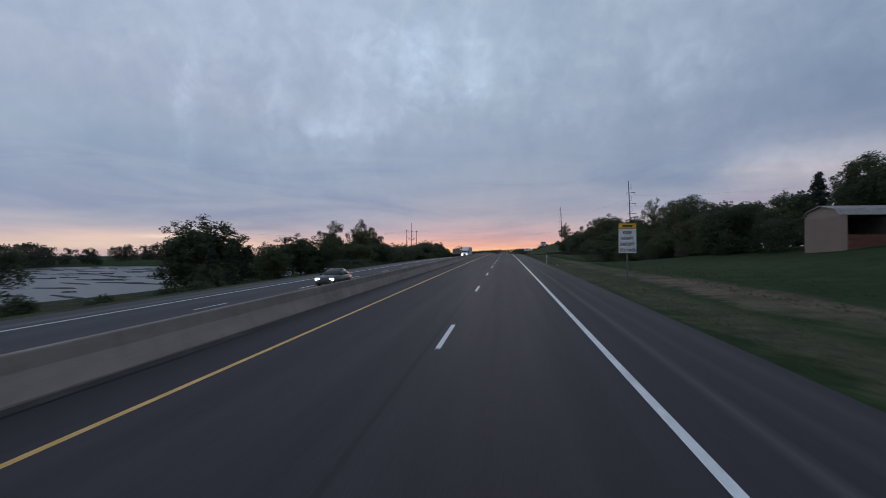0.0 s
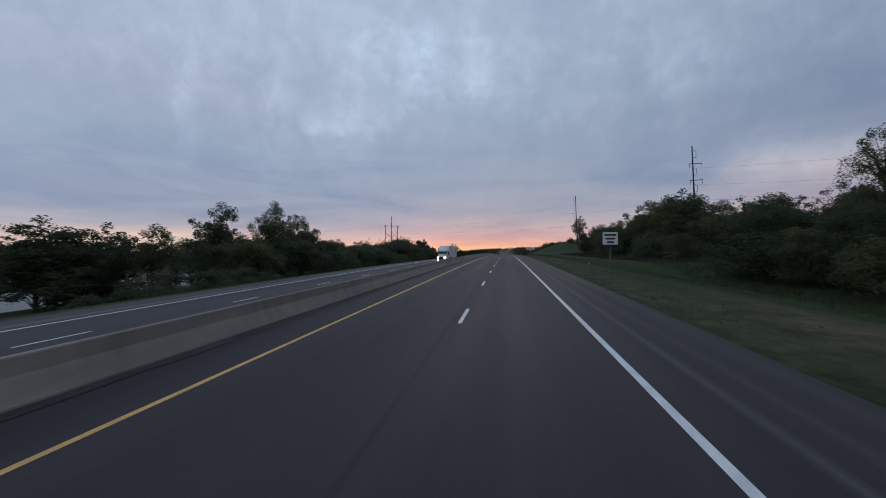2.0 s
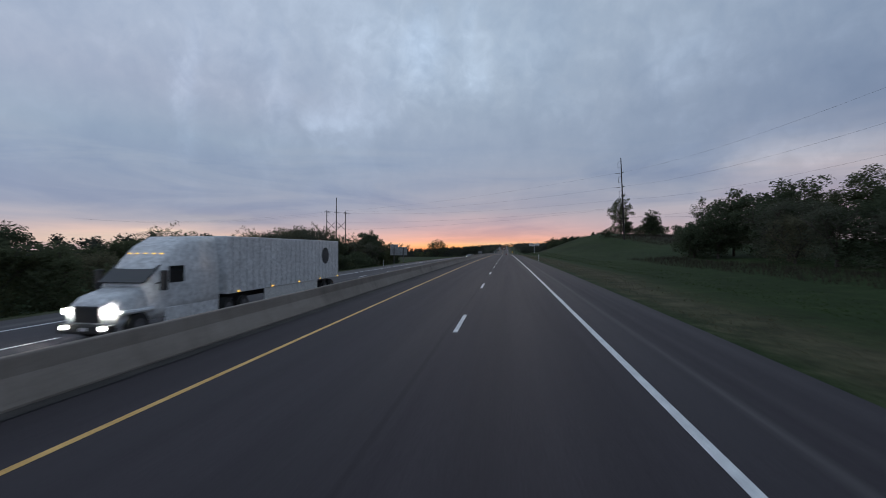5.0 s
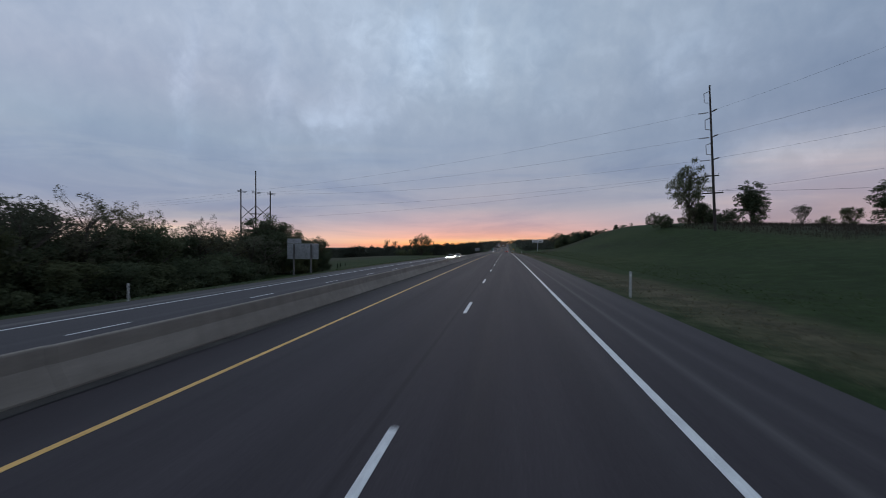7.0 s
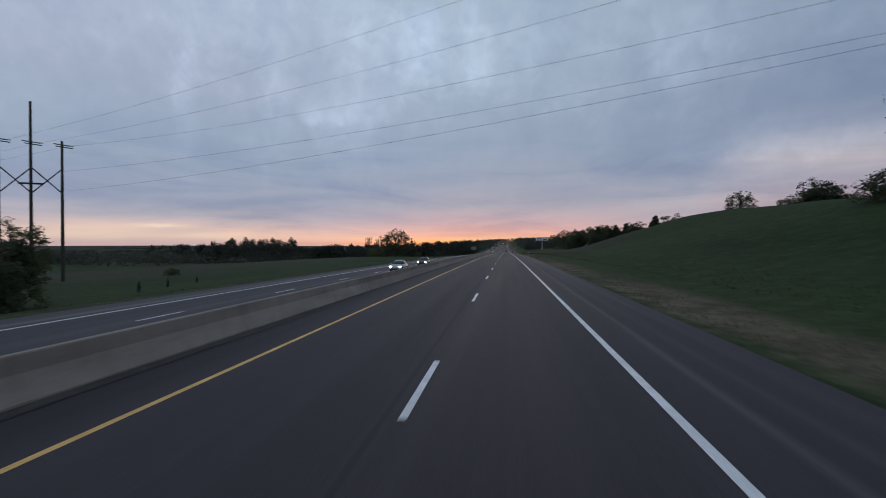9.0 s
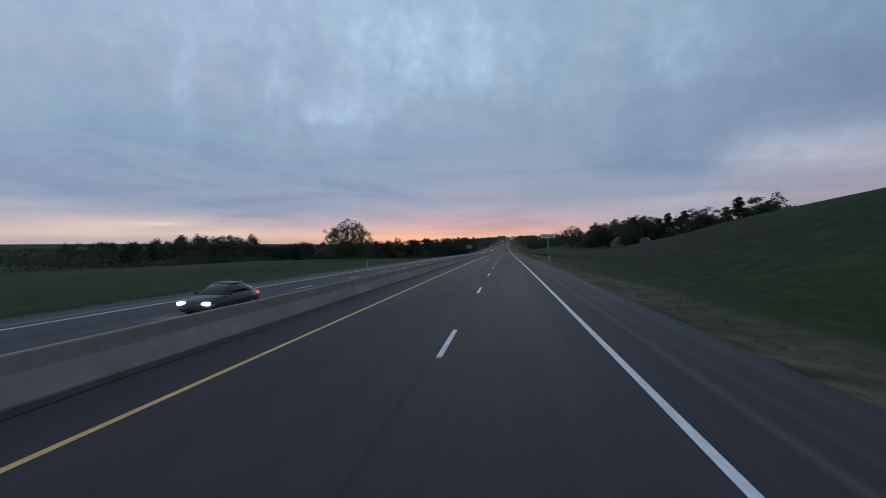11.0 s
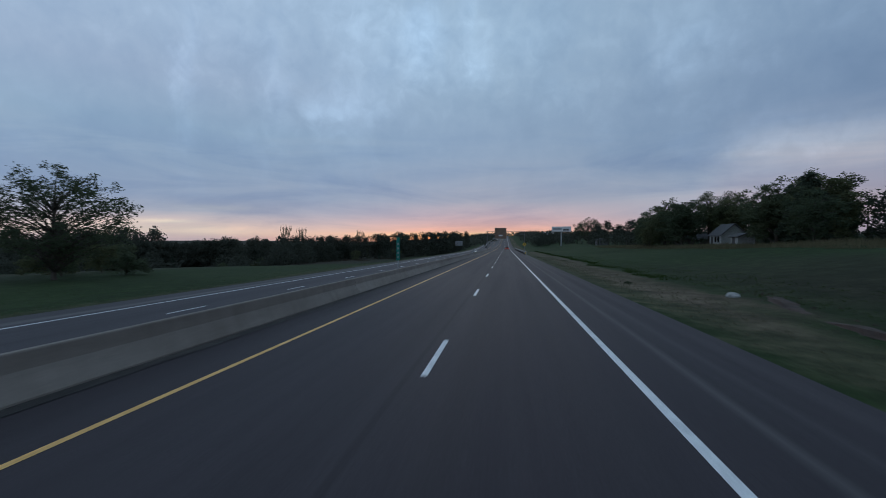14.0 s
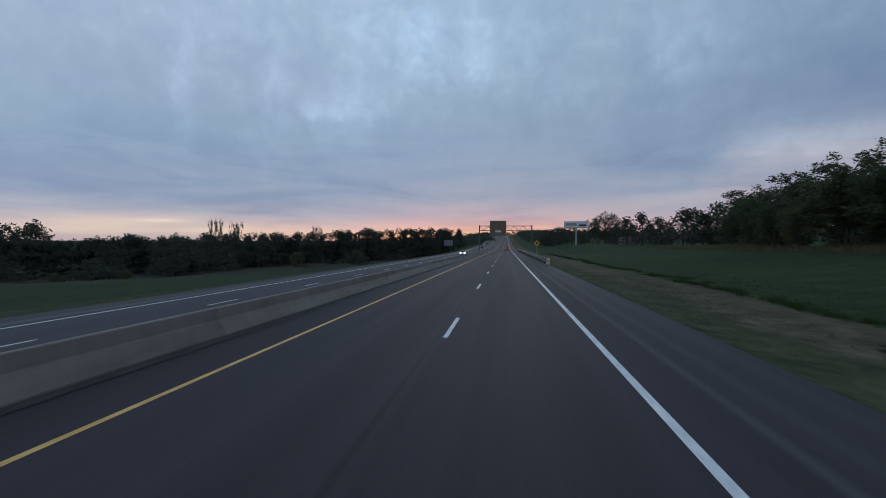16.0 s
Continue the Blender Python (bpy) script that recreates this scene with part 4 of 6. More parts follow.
def far_template(seed, height, width, leaves, leaf, clumps):
    """A far tree as plain arrays, leafed down to the grass round a short tapered trunk."""
    rng = random.Random(seed)
    spots = []
    for _ in range(clumps):
        u, a = rng.uniform(0.1, 1.0), rng.uniform(0, 6.283)
        r = width / 2 * math.sin(math.pi * min(1, 0.25 + 0.7 * u)) * rng.uniform(0.3, 1.0) ** 0.5
        spots.append((r * math.cos(a), r * math.sin(a), height * u * 0.9, width * 0.22, height * 0.13, rng.uniform(0.6, 1.3)))
    v, f = leaf_cloud(rng, spots, leaves / clumps, leaf)
    n = 5
    for k in range(n):
        a0, a1 = 6.283 * k / n, 6.283 * (k + 1) / n
        i = len(v)
        r0, r1 = height * 0.022, height * 0.008
        v += [Vector((r0 * math.cos(a0), r0 * math.sin(a0), -0.5)), Vector((r0 * math.cos(a1), r0 * math.sin(a1), -0.5)), Vector((r1 * math.cos(a1), r1 * math.sin(a1), height * 0.7)), Vector((r1 * math.cos(a0), r1 * math.sin(a0), height * 0.7))]
        f.append((i, i + 1, i + 2, i + 3))
    return [(p.x, p.y, p.z) for p in v], f, height


FAR = {"far_round": far_template(13, 9, 8, 920, 0.45, 34), "far_bush": far_template(14, 6, 7, 680, 0.40, 26), "far_oval": far_template(15, 12, 8, 1060, 0.49, 44)}
FAR_V, FAR_F = [], []
USED = set()
TRNG = random.Random(77)


def plant(key, x, y, height, turn=None, wide=1.0, group="", sink=0.1):
    z = ground_z(x, y) - sink
    turn = TRNG.uniform(0, 360) if turn is None else turn
    if key in FAR:
        v, f, h = FAR[key]
        s, c, d = height / h, math.cos(radians(turn)), math.sin(radians(turn))
        n = len(FAR_V)
        FAR_V.extend((x + (p[0] * c - p[1] * d) * s * wide, y + (p[0] * d + p[1] * c) * s * wide, z + p[2] * s) for p in v)
        FAR_F.extend(tuple(i + n for i in q) for q in f)
        return None
    root, h = TREE[key]
    s = height / h
    m = pose(x, y, z, 0, 0, turn) @ Matrix.Diagonal((s * wide, s * wide, s, 1))
    if key not in USED:
        USED.add(key)
        root.matrix_world = m
        ob = root
    else:
        ob = copy_thing(root, pose(0, 0, 0))
        ob.matrix_basis = m
    if group:
        ob["group"] = group
    return ob


def belt(n, xr, yr, kinds, hr, group, wide=(0.9, 1.25), gap=(0, 0)):
    """Trees of mixed kinds along a stretch, evenly jittered."""
    for i in range(n):
        y = yr[0] + (yr[1] - yr[0]) * (i + TRNG.uniform(0.1, 0.9)) / n
        if gap[0] < y < gap[1]:
            continue
        plant(TRNG.choice(kinds), TRNG.uniform(*xr), y, TRNG.uniform(*hr), None, TRNG.uniform(*wide), group)


# left of the road: thicket from the lake to the board
for x, y, h, k, w in ((-36, 24.5, 7.4, "round2", 0.95), (-54, 72, 12.8, "dense", 1.4), (-53, 65, 11.2, "dense", 1.3), (-60, 75, 12.5, "oval", 1.0), (-54.5, 80, 10.4, "dense", 1.2), (-51, 98, 10.6, "dense", 1.4), (-50, 104, 10.2, "dense", 1.3), (-41.5, 74, 8.2, "dense", 1.15), (-40.5, 70, 8.0, "dense", 1.15), (-46, 97, 5.0, "dense", 1.5), (-45.5, 101, 4.6, "dense", 1.5),
                      (-45, 107, 9.6, "oak", 1.0), (-45, 101.5, 8.5, "oak", 0.9), (-58, 137, 16.6, "oak", 0.82), (-50.5, 145.5, 16.8, "oak", 0.66), (-51, 152.5, 15.4, "oval", 0.85), (-50, 160, 14.4, "oak", 0.75)):
    plant(k, x, y, h, None, w, "left tall trees")
belt(14, (-52, -45), (96, 150), ["oval2", "round2", "round"], (9.5, 11), "left roadside thicket", gap=(103, 121))
belt(25, (-46, -41), (130, 248), ["shrub", "round2", "round", "haze"], (7.0, 9.0), "left roadside thicket")
belt(16, (-56, -47), (96, 230), ["round", "oval2", "oval", "tall"], (8.5, 11.5), "left roadside thicket", gap=(101, 125))
belt(34, (-41.5, -38), (95, 276), ["shrub", "shrub2", "haze"], (3.0, 4.2), "left roadside thicket", (1.0, 1.4), gap=(104, 120))
belt(5, (-56, -46), (60, 79), ["shrub", "shrub2"], (4.5, 6), "left roadside thicket", (1.1, 1.4))
belt(22, (-42, -37.5), (190, 262), ["shrub", "shrub2", "round2"], (4.2, 6.2), "left roadside thicket", (1.0, 1.4))
belt(9, (-50, -45), (196, 250), ["airy", "haze", "airy"], (9.5, 11.5), "left roadside thicket", (0.8, 1.0))
belt(7, (-42, -37), (273, 287), ["round2", "oval2", "shrub"], (4.2, 6.4), "left roadside thicket")
belt(6, (-46, -40.5), (262, 287), ["dense", "haze"], (7.6, 9.4), "left roadside thicket", (1.0, 1.25))
for x, y, h in ((-43, 276, 11.0), (-44.5, 280.5, 10.8), (-42.5, 272, 11.2), (-43.5, 284, 9.8)):
    plant("dense", x, y, h, None, 1.1, "left roadside thicket")
for x, y, h, k in ((-41, 303, 1.3, "cedar2"), (-42.6, 309, 1.2, "cedar2"), (-44, 316, 1.0, "cedar2"), (-39.8, 289.8, 7.8, "dense"), (-37.5, 286.5, 5.0, "round2"), (-42, 290, 6.5, "dense"), (-70, 296, 7.0, "cedar"), (-64, 290, 6.0, "round2"), (-48, 444, 12.5, "spring"),
                   (-60, 330, 2.0, "shrub2"), (-47, 452, 4.0, "shrub"), (-53, 449, 4.6, "round2"), (-57, 458, 5.0, "round2"), (-63, 465, 5.6, "shrub"), (-69, 473, 6.0, "round2"), (-61, 454, 4.6, "shrub2")):
    plant(k, x, y, h, group="left field trees")
for x, y, h, w in ((32, 99.5, 13.2, 0.7), (33, 91, 11.2, 1.0), (31, 85, 10.5, 1.0)):
    plant("near_tall", x, y, h, None, w, "right wood edge")
for x, y, h in ((-44, 226, 12.8), (-43, 232, 13.6), (-46, 237, 12.8), (-43, 241, 12.5), (-45, 246, 12.1), (-46, 252, 11.5), (-44, 259, 10.4), (-47, 264, 10.0), (-44, 269, 9.6), (-46, 274, 10.0), (-43, 278, 10.5), (-42, 281.5, 9.5)):
    plant("haze" if y < 240 else "airy", x, y, h, None, 0.85, "left roadside thicket")
belt(11, (-47, -41.5), (231, 262), ["round", "haze", "round2"], (8.0, 10.2), "left roadside thicket", (0.8, 1.05))
belt(13, (-38.5, -35.5), (94, 123), ["shrub", "shrub2", "shrub"], (2.3, 3.4), "lakeside shrubs", (1.1, 1.5))
belt(5, (-42, -39), (97, 121), ["round2", "dense", "haze"], (4.0, 5.4), "lakeside shrubs", (1.0, 1.3))
for x, y, h, k in ((-40, 105, 4.6, "cedar"), (-37, 50, 6.2, "cedar"), (-38.5, 56, 6.8, "cedar"), (-41, 63, 6.5, "cedar2"), (-46, 72, 7.0, "cedar")):
    plant(k, x, y, h, None, 1.1, "lakeside trees")
belt(11, (-42.5, -37.5), (92, 126), ["shrub", "shrub2"], (2.0, 3.3), "lakeside shrubs", (1.0, 1.4))
belt(8, (-39, -34.5), (27, 70), ["shrub", "shrub2"], (1.8, 3.0), "lakeside shrubs", (1.0, 1.4))
belt(12, (-135, -58), (206, 226), ["far_bush", "far_round"], (4.5, 7), "trees on the far shore", (1.1, 1.5))
for i in range(100):
    along = -55 + 3.0 * i + TRNG.uniform(-2, 2)
    hh = 8.6 + 3.0 * noise.noise((along * 0.045, 2.0, 0.5)) + TRNG.uniform(-1.0, 1.0)
    plant(TRNG.choice(("far_round", "far_oval", "far_bush")), -208 - TRNG.uniform(0, 26), along, hh, None, TRNG.uniform(0.85, 1.2))
for i in range(46):
    along = -210 + 3.3 * i + TRNG.uniform(-2, 2)
    hh = 8.0 + 3.0 * noise.noise((along * 0.05, 7.0, 0.5)) + TRNG.uniform(-1.0, 1.0)
    plant(TRNG.choice(("far_round", "far_oval", "far_bush")), along, 224 + TRNG.uniform(0, 22), hh, None, TRNG.uniform(0.85, 1.2))
belt(14, (26.5, 29.5), (56, 112), ["shrub", "shrub2", "haze"], (2.2, 3.6), "right wood edge", (1.1, 1.5))
for x, y, h, k in ((36, 48, 8.8, "oak"), (39.5, 53, 9.2, "oak"), (34, 52.5, 8.2, "cedar"), (29, 50.5, 4.6, "round2"), (31.5, 55, 6, "round"), (30, 59.5, 7.5, "round"), (32.5, 64, 8, "round2")):
    plant(k, x, y, h, None, 0.9, "trees behind the barn")
# right: wood behind the verge
belt(40, (27, 33), (52, 222), ["round", "round2", "shrub", "oval2", "haze"], (5, 8.2), "right wood edge")
belt(10, (35, 48), (20, 84), ["tall", "oval", "round", "oak"], (8, 10), "right wood")
belt(4, (33, 38), (82, 97), ["oak", "dense", "oval"], (9.4, 11.0), "right wood")
belt(6, (33, 44), (104, 142), ["oval", "oak", "dense", "tall"], (7.4, 9.0), "right wood")
belt(6, (31, 38), (143, 166), ["oak", "oval", "near_tall"], (10.5, 12.2), "right wood")
for x, y, h in ((33, 146.5, 13.2), (31, 142, 12.0), (34, 151, 12.4)):
    plant("dense", x, y, h, None, 1.15, "right wood")
belt(10, (31, 40), (166, 218), ["oval", "oak", "oval2"], (9.0, 10.8), "right wood")
belt(13, (23.5, 27.5), (72, 110), ["round2", "dense", "shrub", "round"], (4.2, 6.4), "right wood edge", (0.9, 1.2))
belt(8, (34, 46), (14, 56), ["oak", "cedar", "tall"], (6.5, 9), "right wood")
belt(12, (48, 75), (40, 210), ["far_round", "far_oval"], (12, 15), "right wood")
for x, y, h, k, w in ((30, 139, 7.8, "near_tall", 1.0), (37, 160, 11.0, "oak", 0.9), (28.5, 173, 7.5, "round", 1), (35, 167, 12, "tall", 0.9), (32.5, 205, 7.5, "round", 0.9), (40.3, 305, 14.8, "oval", 0.85), (43, 309, 6, "oval2", 0.9),
                   (47.3, 294, 9.0, "dense", 1.05), (52.5, 288, 4.8, "haze", 0.7), (53.3, 368, 6.4, "spring", 0.85), (68.9, 368, 9.6, "dense", 1.5), (63.4, 368, 6.2, "haze", 0.9), (72.5, 369, 8.6, "dense", 1.3), (76.0, 368, 7.0, "round2", 1.0),
                   (40.0, 303.5, 4.8, "haze", 0.8), (42.8, 303.8, 3.6, "shrub", 0.7), (47.6, 293.0, 2.6, "shrub", 0.7), (44, 296, 4, "shrub", 1), (36, 307, 4, "shrub2", 1), (59, 292, 2.6, "shrub", 1), (42.2, 303, 5.0, "dense", 1.0), (103, 333, 14.5, "dense", 1.3), (110, 331, 9, "dense", 1.3), (95, 337, 7.5, "round2", 0.9), (114, 322, 8, "dense", 1.3)):
    plant(k, x, y, h, None, w, "hill trees")
for x, y, h in ((8.9, 473.4, 0.30), (9.4, 474.0, 0.2), (7.8, 433.6, 0.26)):
    plant("shrub2", x, y, h, None, 1.5, "weed clumps", 0.02)
# right: farmyard trees past the hill
for x, y, h, k, w in ((44.6, 445.6, 8.9, "cedar", 1.5), (48.1, 443.5, 9.2, "cedar", 1.5), (42.5, 446, 7.5, "cedar2", 1.5), (50, 436.6, 9.8, "dense", 1.6), (55, 430, 10.5, "cedar", 1.5), (60, 428, 11.5, "dense", 1.5), (54, 446, 9.0, "dense", 1.5), (57, 440, 9.5, "cedar", 1.5), (41, 469, 8.5, "oval2", 1.1), (62, 480, 9, "round2", 1), (64, 440, 9, "oak", 1),
                   (51.5, 511, 12.5, "dense", 1.3), (44.9, 535, 12.8, "dense", 1.4), (40.4, 512, 11.9, "dense", 1.35), (55.2, 524, 14.0, "oak", 1.2), (47.5, 514.5, 12.5, "oak", 1.0), (46.8, 490.8, 11, "dense", 1.0), (48, 545, 11, "dense", 1.4), (42.5, 541, 10, "dense", 1.3), (50, 531.5, 12.5, "oak", 1.1),
                   (55, 552, 12.5, "oak", 1.2), (46, 553, 10.5, "dense", 1.4), (40.6, 520.5, 12.2, "dense", 1.2), (50.3, 562, 13.4, "dense", 1.3), (38, 530, 9.0, "oval2", 0.9), (60, 500, 13, "tall", 1), (50, 486, 11.5, "cedar", 1.6), (49.5, 488.5, 10.5, "cedar", 1.4), (56, 491, 12.5, "oval", 1), (47, 477, 12, "dense", 1.3), (44, 482.5, 11.5, "dense", 1.3), (43.5, 474, 10.5, "cedar", 1.5), (51, 481, 12, "dense", 1.3), (41, 538, 9.5, "oval2", 0.9), (37, 523, 7.5, "oval2", 0.9)):
    plant(k, x, y, h, None, w, "farmyard trees")
belt(14, (60, 82), (428, 478), ["far_oval", "far_round"], (8, 10.5), "farmyard trees", (1.1, 1.4))
belt(14, (56, 72), (476, 620), ["far_oval", "far_round"], (9, 13), "farmyard trees")
belt(14, (50, 75), (590, 760), ["far_oval", "far_oval", "far_round"], (9, 14), "far right trees")
belt(10, (20, 40), (700, 800), ["far_round", "far_bush"], (8, 12), "far right trees")
plant("spring", 65, 760, 21, None, 1.0, "far right trees")
# left: wood in the low ground past the field
belt(20, (-112, -85), (560, 660), ["far_round", "far_bush", "far_oval"], (8, 11), "creek wood")
belt(12, (-118, -96), (545, 650), ["far_bush"], (4, 6.0), "creek wood", (1.2, 1.7))
belt(10, (-75, -40), (610, 740), ["far_bush"], (4, 6.5), "creek wood", (1.2, 1.7))
# edge of the creek wood: an unbroken dark wall of trees, (x, y, height of the tops) along it
EDGE = ((-232, 515, 5.0), (-205, 540, 4.5), (-180, 575, 4.2), (-165, 596, 2.2), (-140, 606, 4.4), (-118, 612, 5.0), (-90, 632, 6.0), (-62, 642, 7.8), (-44, 690, 9.4), (-38, 780, 10.0))
for row, n in ((0, 80), (1, 62)):
    for i in range(n):
        f = (i + TRNG.uniform(0, 1)) / n * (len(EDGE) - 1)
        k = min(int(f), len(EDGE) - 2)
        x, y, top = (EDGE[k][j] + (EDGE[k + 1][j] - EDGE[k][j]) * (f - k) for j in range(3))
        x, y = x + TRNG.uniform(-5, 5), y + TRNG.uniform(-3, 6) + 9 * row
        top += TRNG.uniform(-1.7, 0.3) + 0.9 * noise.noise((x * 0.06, y * 0.06, 9.0))
        plant(TRNG.choice(("far_oval", "far_round", "far_round")), x, y, (top - ground_z(x, y)) * 1.03, None, TRNG.uniform(0.75, 1.0), "creek wood")
for x, y, h in ((-120, 626, 19.0), (-112, 628, 17.5), (-84, 646, 15.0)):
    plant("bare", x, y, h, None, 0.42, "creek wood")
for i in range(13):
    x, y = -177 - 5.2 * i, 600 + 8 * math.sin(2.3 * i)
    top = road_z(433) + 2.3 + (5.5, 7.0, 4.2, 6.0, 7.0, 5.0, 6.5, 6.0, 7.0, 4.5, 6.0, 6.5, 5.5)[i]
    plant("far_oval" if i % 3 else "far_round", x, y, top - ground_z(x, y), None, 0.85, "tall far trees")
for i in range(15):
    x, y = -178 - 4.4 * i, 590 + 5 * math.sin(1.7 * i)
    plant("far_round" if i % 2 else "far_oval", x, y, road_z(433) + 5.0 + TRNG.uniform(-0.8, 1.2) - ground_z(x, y), None, 0.95, "creek wood")
belt(20, (-190, -120), (470, 640), ["far_round", "far_bush"], (7, 9), "creek wood")
for x, y, h, k in ((-97, 560, 3.5, "shrub"), (-109, 594, 5.0, "dense"), (-113, 593, 4.4, "dense"), (-72, 622, 5.5, "cedar"), (-61, 628, 6.5, "cedar"), (-58, 631, 5.5, "cedar2"), (-135, 590, 5.0, "cedar"), (-150, 580, 6.0, "cedar"), (-118, 596, 4.0, "dense"), (-70, 600, 6, "round2"), (-62, 610, 5, "cedar2"), (-56, 620, 6, "round2"), (-100, 545, 3, "shrub2")):
    plant(k, x, y, h, group="creek wood")
for x, y, h, k, turn in ((32.6, 122, 9.0, "dense", 40), (33, 128, 8.7, "oak", 150), (32.4, 116.5, 8.8, "dense", 260), (35, 119.5, 8.6, "oak", 10)):
    plant(k, x, y, h, turn, 1.15, "right wood")
for x, y, h, turn in ((-44.5, 220, 11.8, 70), (-45.5, 214.5, 11.2, 200), (-43.5, 229, 12.6, 320)):
    plant("haze", x, y, h, turn, 0.9, "left roadside thicket")

tagged(mesh_part("far_trees", FAR_V, FAR_F, M["far_wood"]), "dark green trees of the distant creek woods", "woods", kind="stuff")


def far_woods():
    """Distant woods on the ridges: uneven masses of foliage, one heap for each ridge line."""
    rng = random.Random(31)
    lines = [(-900, -120, 830, 1000, 4, 300), (-1400, -60, 1150, 1350, 5, 240), (70, 900, 830, 1050, 12, 220), (40, 1500, 1200, 1500, 13, 240), (-420, -150, 420, 760, 6, 200),
             (-1500, -90, 1640, 1800, 5, 140), (-90, 1500, 1640, 1800, 13, 170), (-60, -24, 800, 1500, 9, 90), (26, 70, 800, 1500, 9, 90)]
    verts, faces = [], []
    for x0, x1, y0, y1, h, n in lines:
        for i in range(n):
            f = (i + rng.random()) / n
            x, y = (x0 + (x1 - x0) * f, rng.uniform(y0, y1)) if x1 - x0 > y1 - y0 else (rng.uniform(x0, x1), y0 + (y1 - y0) * f)
            z, hh = ground_z(x, y), h * (0.8 + 0.75 * noise.noise((x * 0.028, y * 0.028, 3.0)) + rng.uniform(-0.12, 0.12))
            clumps = [(x + rng.uniform(-7, 7), y + rng.uniform(-5, 5), z + hh * k, 9.5 * (1.15 - 0.5 * k), hh * 0.3, 1) for k in (0.1, 0.25, 0.45, 0.6, 0.75)]
            v, fc = leaf_cloud(rng, clumps, 20, 1.05 + 0.0006 * y)
            faces += [tuple(a + len(verts) for a in q) for q in fc]
            verts += v
    tagged(mesh_part("far_woods", verts, faces, M["far_wood"]), "distant dark woods along the ridges", "woods", kind="stuff")


far_woods()


def grass_stuff(name, seed, count, spans, mat, label, hr, yr=(-12, 500)):
    """Loose blades of grass standing on the verge; spans: (x0, x1, weight)."""
    rng = random.Random(seed)
    verts, faces = [], []
    for x0, x1, w in spans:
        for _ in range(int(count * w)):
            x, y = x0 + (x1 - x0) * rng.random() ** 1.4, rng.uniform(*yr)
            if noise.noise((x * 0.35, y * 0.12, 2.0 + seed)) < -0.45:
                continue
            z = ground_z(x, y)
            for _ in range(2):
                a, h = rng.uniform(0, 6.283), rng.uniform(*hr)
                px, py = x + rng.uniform(-0.4, 0.4), y + rng.uniform(-0.4, 0.4)
                dx, dy = math.cos(a) * 0.03, math.sin(a) * 0.03
                i = len(verts)
                verts += [(px - dx, py - dy, z - 0.02), (px + dx, py + dy, z - 0.02), (px + rng.uniform(-0.1, 0.1), py + rng.uniform(-0.1, 0.1), z + h)]
                faces.append((i, i + 1, i + 2))
    tagged(mesh_part(name, verts, faces, M[mat]), label, "grass", kind="stuff")


grass_stuff("verge_grass", 21, 12000, [(11.5, 16.0, 1.0), (-25.0, -34.0, 0.35)], "grass_blade", "short green grass standing along the verge", (0.04, 0.10))
grass_stuff("dry_grass", 22, 8000, [(6.3, 9.4, 1.2), (-23.6, -26.0, 0.5)], "dry_blade", "thin dry grass along the shoulder edge", (0.04, 0.11))
grass_stuff("tall_grass", 23, 6500, [(37.5, 42.0, 1.0), (33.5, 37.5, 0.5)], "dry_blade", "band of tall dry grass along the edge of the farm field", (0.35, 0.85), (432, 575))
grass_stuff("brush", 24, 8000, [(72.0, 36.0, 1.0)], "brush", "brown dry brush and brambles over the hill top", (0.2, 0.75), (254, 304))

grass_stuff("wood_edge_grass", 25, 5200, [(24.5, 18.5, 1.0)], "brush", "brown uncut grass along the foot of the wood", (0.2, 0.6), (66, 214))


def edge_tufts(seed, count, y0, y1):
    """Ragged tufts of green grass creeping over the inner edge of the dry verge strip."""
    rng = random.Random(seed)
    verts, faces = [], []
    for _ in range(count):
        y = rng.uniform(y0, y1)
        edge = float(np.interp(y, (420, 480, 600), (10.4, 11.2, 11.2)))
        x = edge + 1.3 * noise.noise((seed, y * 0.11, 1.0)) + 0.6 * noise.noise((seed, y * 0.5, 4.0)) + abs(rng.gauss(0, 0.5))
        if noise.noise((x * 0.5, y * 0.3, seed)) < -0.1:
            continue
        z = ground_z(x, y)
        for _ in range(5):
            a, h = rng.uniform(0, 6.283), rng.uniform(0.07, 0.2)
            px, py = x + rng.gauss(0, 0.12), y + rng.gauss(0, 0.16)
            dx, dy = math.cos(a) * 0.03, math.sin(a) * 0.03
            i = len(verts)
            verts += [(px - dx, py - dy, z - 0.02), (px + dx, py + dy, z - 0.02), (px + rng.uniform(-0.08, 0.08), py + rng.uniform(-0.08, 0.08), z + h)]
            faces.append((i, i + 1, i + 2))
    tagged(mesh_part("edge_grass", verts, faces, M["grass_blade"]), "ragged green grass tufts along the dry verge strip", "grass", kind="stuff")


edge_tufts(27, 3000, 436, 580)


